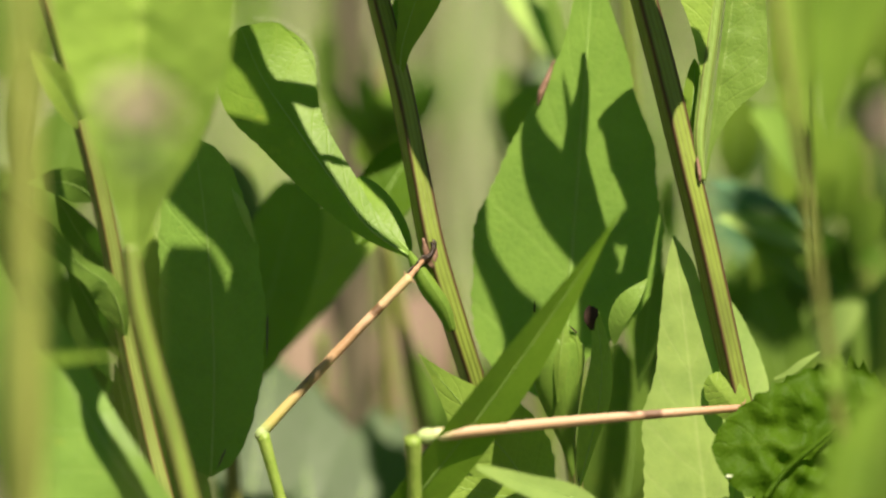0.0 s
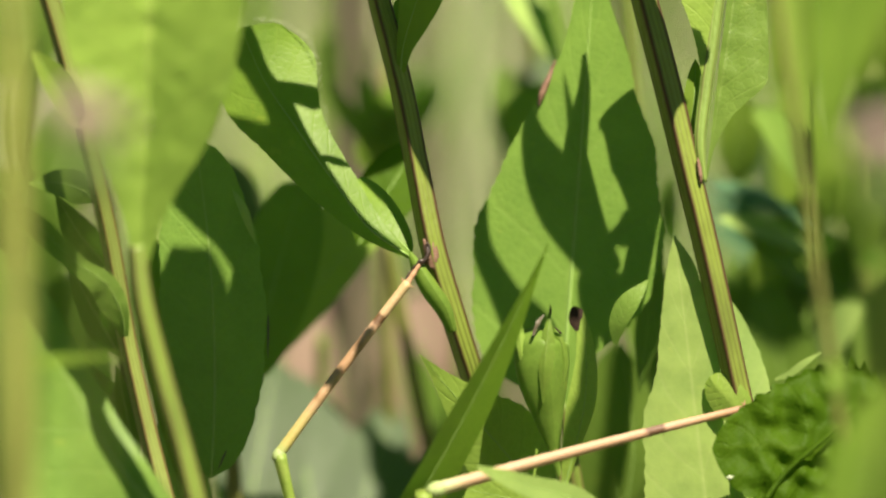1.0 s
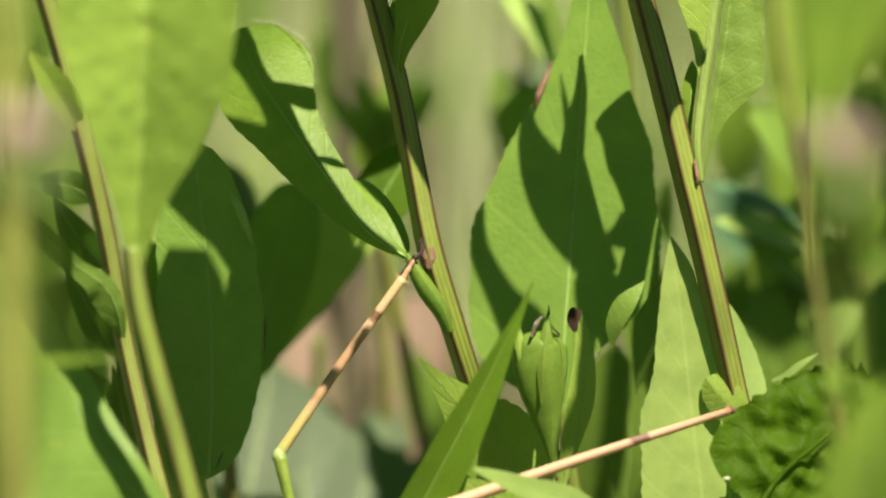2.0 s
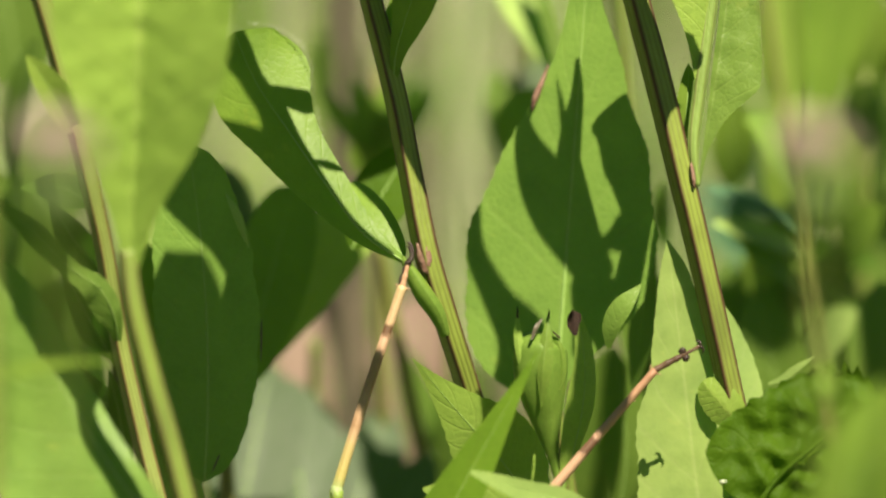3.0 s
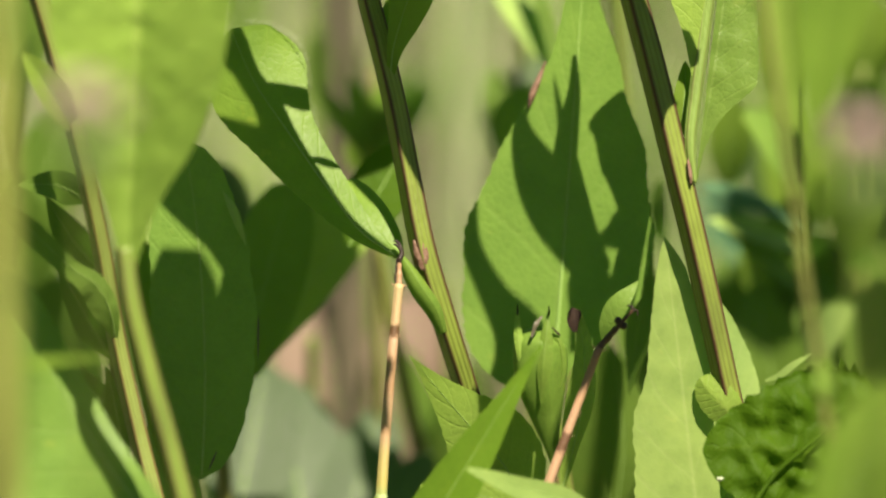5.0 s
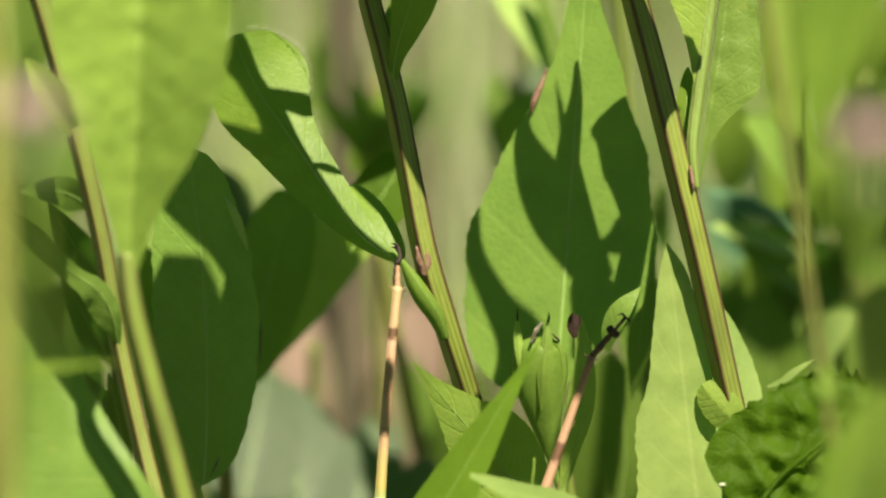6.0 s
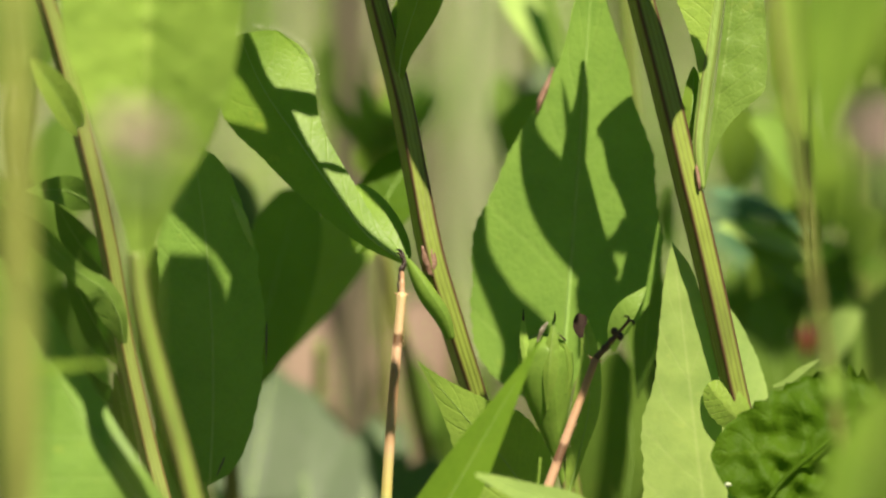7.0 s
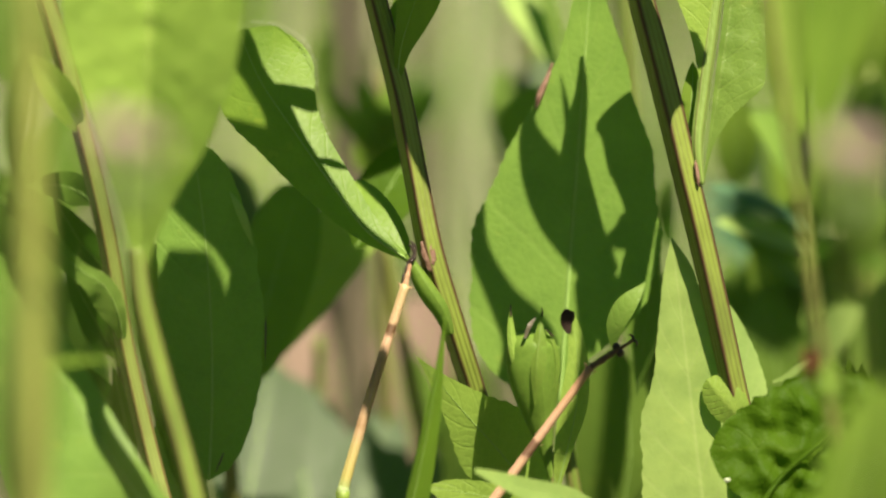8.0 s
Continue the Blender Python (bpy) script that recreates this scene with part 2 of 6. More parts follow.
def tube_mesh(name, points, radii, material, sides=14, ribs=0, depth=0.0, steps=8, angled=0.0):
    """A capped stalk along points, mm radii; ribs: ridges round it, depth: how deep they are; angled: how square it is, with its corners on the lines of its skin."""
    path = spline([(*p, r / 1000) for p, r in zip(points, radii)], steps)
    verts, uvs, faces = [], [], []
    n = len(path)
    side = Vector((0.31, -0.9, 0.1))
    total = 0.0
    for i, row in enumerate(path):
        here = Vector(row[:3])
        way = Vector(path[min(i + 1, n - 1)][:3] - path[max(i - 1, 0)][:3]).normalized()
        side = (side - way * side.dot(way)).normalized()
        other = way.cross(side)
        for j in range(sides + 1):
            a = 2 * math.pi * j / sides
            r = row[3] * (1 + depth * math.cos(ribs * a))
            if angled:
                b = a + math.pi / 4 - 0.62
                r *= 1 + angled * ((abs(math.cos(b)) ** 6 + abs(math.sin(b)) ** 6) ** (-1 / 6) - 1.1)
            verts.append(here + (side * math.cos(a) + other * math.sin(a)) * r)
            uvs.append((j / sides, i / (n - 1)))
    w = sides + 1
    for i in range(n - 1):
        for j in range(sides):
            faces.append((i * w + j, i * w + j + 1, (i + 1) * w + j + 1, (i + 1) * w + j))
    for i, flip in ((0, True), (n - 1, False)):
        ring = [i * w + j for j in range(sides)]
        faces.append(tuple(reversed(ring)) if flip else tuple(ring))
    return raw_mesh(name, verts, faces, uvs, material)


def leaf_mesh(name, length, width, material, peak=0.42, sharp=1.5, fold=12.0, arch=0.06, sweep=0.0, twist=0.0, teeth=0, bite=0.03, wave=0.0, rows=36, cols=12, seed=0, blunt=0.0, curl=0.0, outline=None, crumple=0.0):
    """A leaf along y, mm: widest at peak (or as the outline's rows of place, left and right half say), folded up along its rib, arched, swept sideways, twisted, toothed, wavy."""
    rng = random.Random(seed)
    a, b = peak * sharp, (1 - peak) * sharp * (1 - 0.6 * blunt)
    top = (a / (a + b)) ** a * (b / (a + b)) ** b
    verts, uvs, faces = [], [], []
    if outline:
        sides = spline(outline, 10)
    phase = rng.uniform(0, 6)
    tilt = math.tan(radians(fold))
    for i in range(rows + 1):
        t = i / rows
        half = width / 2 * (max(t, 1e-4) ** a * max(1 - t, 1e-4) ** b) / top
        half = max(half, 0.012 * width * (1 - t))
        left = right = half
        if outline:
            left, right = (width * max(float(np.interp(t, sides[:, 0], sides[:, k])), 0.0) for k in (1, 2))
        turn = radians(twist) * (t - 0.3)
        for j in range(cols + 1):
            s = 2 * j / cols - 1
            edge = left if s < 0 else right
            if teeth and abs(s) > 0.99:
                edge *= (1 + bite * (2 * ((t * teeth + (0.3 if s > 0 else 0)) % 1.0) - 1)) * (1 + 0.02 * math.sin(31 * t + phase))
            x = s * edge
            z = abs(x) * tilt - curl * (x / width) ** 2 * width + wave * width * s * s * math.sin(t * 13 + phase + (1.3 if s > 0 else 0)) * 0.5
            if crumple:
                z += crumple * width * noise.noise(Vector((x * 0.35, t * length * 0.35, seed)))
            x, z = x * math.cos(turn) - z * math.sin(turn), x * math.sin(turn) + z * math.cos(turn)
            bend = 4 * t * (1 - t)
            verts.append(Vector((x + sweep * length * bend, t * length, z + arch * length * bend)) / 1000)
            uvs.append((j / cols, t))
    w = cols + 1
    for i in range(rows):
        for j in range(cols):
            faces.append((i * w + j, i * w + j + 1, (i + 1) * w + j + 1, (i + 1) * w + j))
    me = raw_mesh(name, verts, faces, uvs, material)
    return me


def rib_mesh(length, width, arch, sweep, thick=1.0, material=None):
    """The midrib on the back and face of a leaf made with the same numbers."""
    pts = [Vector((sweep * length * 4 * t * (1 - t), t * length, arch * length * 4 * t * (1 - t) - 0.0 * width)) / 1000 for t in (0, 0.2, 0.4, 0.6, 0.8, 0.97)]
    r = max(0.1, min(0.26, width * 0.01)) * thick
    return tube_mesh("midrib", pts, [r * (1.3 if thick < 2 else 0.55), r, r * 0.8, r * 0.6, r * 0.4, r * 0.15], material or RIB, sides=8, steps=6)


def turned(base, tip, roll=0.0, normal=(0, -1, 0)):
    """The pose of a leaf from base to tip whose face looks along normal (in the stage's axes), rolled about its length."""
    y = (tip - base).normalized()
    z = STAGE.to_3x3() @ Vector(normal)
    z = (z - y * z.dot(y)).normalized()
    x = y.cross(z)
    m = Matrix((x, y, z)).transposed().to_4x4()
    return Matrix.Translation(base) @ m @ pose(0, 0, 0, 0, roll, 0)


def thing(name, root, label, category, group=""):
    ob = new(name)
    ob.empty_display_size = 0.01
    ob.matrix_basis = Matrix.Translation(root)
    return tagged(ob, label, category, group)


def part(name, mesh, parent, m=None, label=""):
    """One mesh object under a thing or a part; m: its pose in the world, where the thing has only a place."""
    ob = new(name, mesh)
    ob.parent = parent
    ob.matrix_basis = Matrix.Translation(-parent.matrix_basis.translation) @ (m or Matrix())
    return tagged(ob, label)


def sub(name, mesh, parent, label=""):
    ob = new(name, mesh)
    ob.parent = parent
    return tagged(ob, label)


def leaf(plant, base, tip, width, material=None, roll=0.0, normal=(0, -1, 0), label="", rib=True, name="leaf", thick=1.0, rib_material=None, **shape):
    """A leaf with its midrib on a plant. width in mm."""
    material = material or LEAF
    length = (tip - base).length * 1000
    shape.setdefault("seed", int(abs(base.x * 7919 + tip.z * 10007) * 100) % 997)
    ob = part(name, leaf_mesh(name, length, width, material, **shape), plant, turned(base, tip, roll, normal), label)
    if rib:
        sub("midrib", rib_mesh(length, width, shape.get("arch", 0.06), shape.get("sweep", 0.0), thick, rib_material), ob)
    return ob


def toward_sun(place, k):
    """The place k mm nearer the sun."""
    return place + SUN_WAY.normalized() * (k / 1000)


def blade(plant, spine, profile, material, face=(0, -1, 0), label="", name="leaf", rib=True, thick=1.0, rib_material=None, teeth=0, bite=0.02, wave=0.0, crumple=0.0, rows=48, cols=14, seed=1):
    """A leaf along a curved spine. profile: place along it, left and right half in mm, and by how many degrees each half is lifted along face."""
    base = spine[0]
    line = spline(spine, 12)
    run = np.concatenate([[0], np.cumsum(np.linalg.norm(np.diff(line, axis=0), axis=1))])
    long = run[-1] * 1000
    form = np.array([(*row, *([0.0] * (5 - len(row)))) for row in profile], dtype=float)
    smooth = spline([(r[0], 0, 0, *r[1:]) for r in form], 8)
    front = STAGE.to_3x3() @ Vector(face)
    verts, uvs, faces = [], [], []
    for i in range(rows + 1):
        t = i / rows
        here, nxt, prv = (Vector([np.interp(min(max(q, 0), 1) * run[-1], run, line[:, k]) for k in range(3)]) for q in (t, t + 0.02, t - 0.02))
        way = (nxt - prv).normalized()
        up = (front - way * front.dot(way)).normalized()
        side = way.cross(up)
        left, right, lift_l, lift_r = (float(np.interp(t, smooth[:, 0], smooth[:, k])) for k in (3, 4, 5, 6))
        for j in range(cols + 1):
            q = 2 * j / cols - 1
            half, lift = (max(left, 0.02), lift_l) if q < 0 else (max(right, 0.02), lift_r)
            if teeth and abs(q) > 0.99:
                half *= 1 + bite * (2 * ((t * teeth + (0.3 if q > 0 else 0)) % 1.0) - 1) * (1 + 0.6 * math.sin(17 * t + seed))
            x = q * half
            a = radians(lift)
            z = abs(x) * math.sin(a) + wave * half * q * q * math.sin(t * 14 + seed + (1.7 if q > 0 else 0))
            if crumple:
                z += crumple * (left + right) * noise.noise(Vector((x * 0.4, t * long * 0.4, seed * 3.1)))
            verts.append(here + (side * (x * math.cos(a)) + up * z) / 1000 - base)
            uvs.append((j / cols, t))
    w = cols + 1
    for i in range(rows):
        for j in range(cols):
            faces.append((i * w + j, i * w + j + 1, (i + 1) * w + j + 1, (i + 1) * w + j))
    ob = part(name, raw_mesh(name, verts, faces, uvs, material), plant, Matrix.Translation(base), label)
    if rib:
        pts = [p - base for p in spine]
        wide = max(r[1] + r[2] for r in profile)
        r0 = max(0.1, min(0.26, wide * 0.011)) * thick
        sub("midrib", tube_mesh("midrib", pts, [r0 * (1.2 - 1.1 * i / (len(pts) - 1)) for i in range(len(pts))], rib_material or RIB, sides=8, steps=6), ob)
    return ob


def shade(plant, places, k, profile, **more):
    """An added leaf, k mm sunward of the places, shaped to cast the shade on them."""
    return blade(plant, [toward_sun(p, k) for p in places], profile, LEAF, rib=False, rows=28, cols=8, **more)


def stalk(plant, points, radii, material, name="stem", ribs=6, depth=0.08, root=True, label="", sides=24, angled=0.0):
    """A stem through points; it runs on down into the ground below its last one."""
    pts, rad = list(points), list(radii)
    if root:
        low = pts[-1]
        foot = plant.matrix_basis.translation
        pts += [low.lerp(foot, 0.5), Vector((foot.x, foot.y, -0.01))]
        rad += [radii[-1] * 1.1, radii[-1] * 1.25]
    return part(name, tube_mesh(name, pts, rad, material, sides=sides, ribs=ribs, depth=depth, angled=angled), plant, None, label)


def foot_below(p, du=0.0, dd=0.0):
    return Vector((p.x + du / 1000, p.y + dd / 1000, 0.0))


# ---- the ground ----
def build_ground():
    rng = random.Random(4)
    n = 60
    xs = [(-1 if i < n // 2 else 1) * 0.4 * (abs(i - n / 2) / 4) ** 3.4 for i in range(n + 1)]
    verts = [(x, y + 1.2, 0.0 + (rng.uniform(-0.006, 0.006) if abs(x) + abs(y) < 6 else 0)) for y in xs for x in xs]
    faces = [(i * (n + 1) + j, i * (n + 1) + j + 1, (i + 1) * (n + 1) + j + 1, (i + 1) * (n + 1) + j) for i in range(n) for j in range(n)]
    me = raw_mesh("ground", verts, faces, [(v[0], v[1]) for v in verts], GROUND)
    tagged(new("ground", me), "dry leaf litter and soil with green patches", "ground", kind="structure")


build_ground()

# ---- plants in the sharp plane ----
def build_middle_plant():
    """The tall ribbed stem in the middle, its long folded leaf and its smaller leaves."""
    p = thing("middle_plant", foot_below(at(9.7, -41.6, 13.0), 8, 6), "tall goldenrod with a red-lined ribbed stem and narrow leaves", "plant")
    stalk(p, [at(-18.0, 73.9, 0.0), at(-13.6, 51.4, 0.0), at(-9.9, 35.4, 0.0), at(-6.8, 23.3, 0.0), at(-4.1, 9.7, 0.0), at(-2.2, 0.1, 0.0), at(0.9, -10.3, 2.0), at(4.2, -20.8, 7.0), at(9.7, -41.6, 13.0)],
          [1.2, 1.3, 1.45, 1.5, 1.55, 1.65, 1.6, 1.55, 1.6], STEM, ribs=12, depth=0.025, sides=48, angled=0.9)
    part("leaf_scar", blob_mesh("leaf_scar", at(-2.55, -0.9, -1.45), (0.95, 0.28, 2.2), SCAR, 0.3, lean=-12), p, None, "torn pinkish brown scar at a node")
    blade(p, [at(-5.5, -1.4, -1.0), at(-10.7, 2.1, -1.0), at(-15.7, 8.5, 0.0), at(-21.6, 16.9, 2.0), at(-26.4, 24.1, 4.0), at(-29.4, 31.0, 5.0)],
          ((0, 0.4, 0.4, -10, -10), (0.154, 1.6, 2.3, -16, -26), (0.352, 4.0, 3.3, -20, -26), (0.604, 5.9, 4.6, -16, -22), (0.817, 6.9, 8.2, -12, -14), (0.93, 4.8, 6.4, -8, -10), (0.98, 2.2, 4.0, 0, -6), (1, 0.3, 0.5)),
          LEAF, teeth=19, bite=0.014, wave=0.02, crumple=0.006, rows=80, seed=3, label="long green leaf with hairy toothed edges")
    leaf(p, at(-5.2, -0.9, 2.0), at(-12.5, 9.9, 9.0), 7, LEAF, roll=30, peak=0.5, fold=5, sweep=-0.12)
    part("petiole", tube_mesh("petiole", [at(-5.5, -0.9, -0.8), at(-4.3, -3.0, -1.0), at(-2.6, -5.9, -1.0), at(-0.6, -8.9, -0.6), at(0.6, -12.0, 0.2)], [0.35, 0.95, 1.35, 1.2, 0.7], LEAF_BUD, sides=16, ribs=3, depth=0.05), p, None, "swollen green leaf base clasping the stem")
    blade(p, [at(-6.8, 24.3, -1.0), at(-6.4, 28.2, -2.0), at(-5.3, 32.2, -3.0), at(-3.4, 37.8, -5.0), at(-1.1, 44.2, -8.0)],
          ((0, 0.5, 0.5), (0.18, 0.9, 1.5, 10, -14), (0.36, 1.7, 2.9, 10, -24), (0.5, 2.6, 3.8, 6, -30), (0.62, 3.4, 3.9, 6, -30), (0.8, 2.6, 2.4), (1, 0.1, 0.1)), LEAF, wave=0.05, seed=5)
    leaf(p, at(-7.0, 24.1, 1.0), at(-6.3, 37.0, 3.0), 3.0, LEAF, roll=-40, peak=0.5, fold=10)
    blade(p, [at(14.3, -39.6, 9.0), at(9.7, -31.4, 8.0), at(3.0, -23.6, 3.0), at(-4.1, -15.3, -3.0)],
          ((0, 0.6, 0.6), (0.3, 5.4, 6.2, 0, -6), (0.45, 5.6, 6.4, 0, -6), (0.66, 3.0, 3.6, 0, -8), (0.85, 1.1, 1.3, 0, -8), (0.95, 0.35, 0.4), (1, 0.05, 0.05)),
          LEAF_YELLOW, teeth=16, bite=0.03, seed=4, label="pointed lower leaf, part sunlit and part in shade")
    # hairs on the long leaf's edge
    rng = random.Random(3)
    edge = spline([at(-27.6, 32.3, 5.5), at(-23.3, 31.5, 5.5), at(-20.6, 29.8, 5.2), at(-18.9, 26.9, 4.8), at(-18.4, 22.2, 4.0), at(-17.1, 16.5, 2.6)], 24)
    for i in range(110):
        a = Vector(edge[int(i * (len(edge) - 1) / 109)]) + STAGE.to_3x3() @ Vector((rng.uniform(-0.2, 0.1), 0, rng.uniform(-0.2, 0.1))) * 0.001
        b = a + STAGE.to_3x3() @ Vector((rng.uniform(0.3, 0.8), -0.2, rng.uniform(0.1, 0.6))) * 0.001
        part("hair", tube_mesh("hair", [a, a.lerp(b, 0.5), b], [0.022, 0.02, 0.01], HAIR, sides=4, steps=2), p)


def blob_mesh(name, centre, size, material, rough=0.15, lean=0.0, rings=10, sides=14, seed=2):
    """A lumpy ellipsoid; size: half its width, depth and height in mm."""
    rng = random.Random(seed)
    m = Matrix.Translation(centre) @ STAGE.to_3x3().to_4x4() @ pose(0, 0, 0, 0, lean, 0)
    verts, uvs, faces = [], [], []
    for i in range(rings + 1):
        a = math.pi * i / rings
        for j in range(sides):
            b = 2 * math.pi * j / sides
            r = 1 + rng.uniform(-rough, rough) * (0 < i < rings)
            verts.append(m @ (Vector((size[0] * r * math.sin(a) * math.cos(b), size[1] * r * math.sin(a) * math.sin(b), size[2] * r * math.cos(a))) / 1000))
            uvs.append((j / sides, i / rings))
    for i in range(rings):
        for j in range(sides):
            faces.append((i * sides + j, (i + 1) * sides + j, (i + 1) * sides + (j + 1) % sides, i * sides + (j + 1) % sides))
    return raw_mesh(name, verts, faces, uvs, material)


def build_right_plant():
    """The second ribbed stem with a leafy side shoot in an axil."""
    p = thing("right_plant", foot_below(at(46.8, -41.6, 4.0), 6, 4), "tall goldenrod with a red-lined ribbed stem and a side shoot", "plant")
    stalk(p, [at(28.2, 53.2, 0.0), at(28.2, 48.2, 0.0), at(27.4, 42.6, 0.0), at(27.1, 38.2, 0.0), at(27.8, 35.4, 0.0), at(30.6, 24.9, 0.0), at(33.9, 11.3, 0.0), at(36.8, -0.7, 1.0), at(39.5, -12.8, 2.0), at(41.6, -22.4, 3.0), at(46.8, -41.6, 4.0)],
          [0.3, 0.9, 1.5, 1.7, 1.7, 1.75, 1.7, 1.65, 1.6, 1.6, 1.7], STEM, ribs=12, depth=0.025, sides=48, angled=0.9)
    part("axil_scar", blob_mesh("axil_scar", at(35.7, 10.7, -1.4), (0.3, 0.4, 1.8), SCAR, 0.2, lean=-8), p, None, "pinkish bud in the axil")
    part("side_stem", tube_mesh("side_stem", [at(36.4, 9.1, -0.5), at(35.8, 13.9, -0.5), at(36.6, 22.5, 0.5), at(37.7, 30.6, 1.5), at(38.5, 37.0, 2.0), at(39.5, 45.0, 3.0)], [0.35, 0.75, 0.95, 1.0, 1.0, 0.9], RIB_PALE, sides=20, ribs=4, depth=0.1), p, None, "pale ridged stem of a side shoot")
    blade(p, [at(36.5, 23.3, 0.0), at(37.4, 30.6, 0.8), at(37.9, 37.0, 1.0), at(37.4, 42.6, 1.0), at(36.3, 47.8, 0.5)],
          ((0, 0.3, 0.1), (0.29, 2.8, 0.1, 10), (0.55, 5.8, 0.1, 8), (0.78, 6.5, 0.1, 6), (0.93, 6.0, 0.1, 4), (1, 2.0, 0.1)), LEAF_YELLOW, rib=False, teeth=22, bite=0.02, seed=6, crumple=0.02, label="sunlit yellow-green leaf of the side shoot")
    blade(p, [at(36.6, 9.2, 0.6), at(37.9, 17.3, 1.0), at(39.0, 24.9, 1.4), at(40.3, 33.8, 2.4), at(41.4, 45.0, 4.0)],
          ((0, 0.1, 0.1), (0.14, 0.3, 0.5, 20, 14), (0.21, 0.4, 1.3, 20, 14), (0.28, 0.5, 2.6, 24, 14), (0.345, 0.6, 4.6, 26, 12), (0.4, 0.7, 6.3, 26, 12), (0.47, 0.8, 6.4, 26, 10), (0.6, 0.9, 5.6, 26, 8), (0.75, 1.0, 4.6, 26, 6), (1, 0.2, 0.2)),
          LEAF_CRINKLED, rib=False, teeth=60, bite=0.02, rows=120, cols=28, crumple=0.035, seed=7, label="crinkled hairy leaf folded along its rib")
    leaf(p, at(34.2, 15.5, 2.0), at(35.1, 26.6, 3.0), 3.4, LEAF, roll=20, peak=0.45, fold=10)
    leaf(p, at(42.7, -24.8, 1.4), at(37.1, -18.5, 2.6), 5.5, LEAF_YELLOW, roll=-10, rib=False, peak=0.5, sharp=0.9, fold=-14, teeth=9, bite=0.03, arch=0.12)


def build_broad_plant():
    """A plant behind with two broad leaves, one dappled by shade, one pale and sunlit."""
    p = thing("broad_leaved_plant", foot_below(at(20.5, -52.9, 26.0), 0, 8), "broad-leaved plant with large dappled leaves", "plant")
    stalk(p, [at(16.3, -22.0, 21.5), at(18.1, -33.6, 23.0), at(20.5, -52.9, 26.0)], [0.7, 1.0, 1.3], STEM_SOFT)
    leaf(p, at(16.1, -22.8, 21.0), at(20.9, 42.2, 19.0), 27.2, LEAF_BROAD, roll=0, fold=3, arch=0.0, teeth=34, bite=0.018, rows=90,
         outline=((0, 0.06, 0.04), (0.095, 0.43, 0.1), (0.195, 0.5, 0.33), (0.27, 0.525, 0.44), (0.36, 0.525, 0.468), (0.472, 0.456, 0.44), (0.585, 0.338, 0.382), (0.692, 0.224, 0.276), (0.774, 0.135, 0.212), (0.9, 0.085, 0.09), (1, 0.0, 0.0)), label="large ovate green leaf dappled by shade")
    part("withered_edge", tube_mesh("withered_edge", [at(15.2, 26.4, 18.6), at(14.2, 23.7, 18.6), at(13.3, 21.6, 18.6), at(12.8, 19.8, 18.6)], [0.12, 0.42, 0.5, 0.12], SCAR, sides=8), p, None, "pinkish brown withered leaf edge")
    blade(p, [at(23.7, -13.9, 8.0), at(24.5, -10.7, 6.5), at(26.2, -7.8, 6.0), at(28.4, -4.7, 7.0)], ((0, 0.3, 0.3), (0.3, 1.6, 1.0), (0.6, 1.9, 1.1), (0.85, 0.8, 0.6), (1, 0.05, 0.05)), LEAF_BROAD, rib=False, rows=20, seed=17, label="sunlit curled edge of the leaf")
    blade(p, [at(29.4, 1.7, 24.0), at(28.9, -6.3, 27.0), at(28.1, -13.6, 28.0), at(27.1, -20.9, 29.0)], ((0, 2.0, 2.0), (0.4, 2.9, 2.9), (0.65, 3.2, 3.2), (0.85, 1.6, 1.6), (1, 0.05, 0.05)), LEAF_BACK, face=(-0.9, -0.5, -0.4), seed=18, label="narrow dark green leaf hanging in shade")
    q = thing("pale_leaved_plant", foot_below(at(40.6, -64.9, 14.0), 0, 4), "plant with a broad pale green sunlit leaf", "plant")
    stalk(q, [at(39.0, -46.4, 8.0), at(39.4, -54.5, 10.0), at(40.6, -64.9, 14.0)], [0.9, 1.1, 1.3], STEM_SOFT)
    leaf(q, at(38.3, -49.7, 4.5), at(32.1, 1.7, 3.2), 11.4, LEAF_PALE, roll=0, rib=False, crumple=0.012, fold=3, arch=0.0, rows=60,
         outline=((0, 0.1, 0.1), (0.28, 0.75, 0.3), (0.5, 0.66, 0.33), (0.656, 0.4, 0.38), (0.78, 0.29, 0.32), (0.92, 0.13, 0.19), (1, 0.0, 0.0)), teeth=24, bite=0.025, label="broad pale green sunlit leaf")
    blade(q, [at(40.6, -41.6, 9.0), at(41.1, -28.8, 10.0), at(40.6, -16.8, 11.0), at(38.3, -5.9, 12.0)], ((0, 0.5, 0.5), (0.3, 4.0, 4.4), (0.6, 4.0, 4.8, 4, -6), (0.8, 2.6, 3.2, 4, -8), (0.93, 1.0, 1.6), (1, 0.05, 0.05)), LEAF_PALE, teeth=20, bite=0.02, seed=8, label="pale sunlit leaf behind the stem")


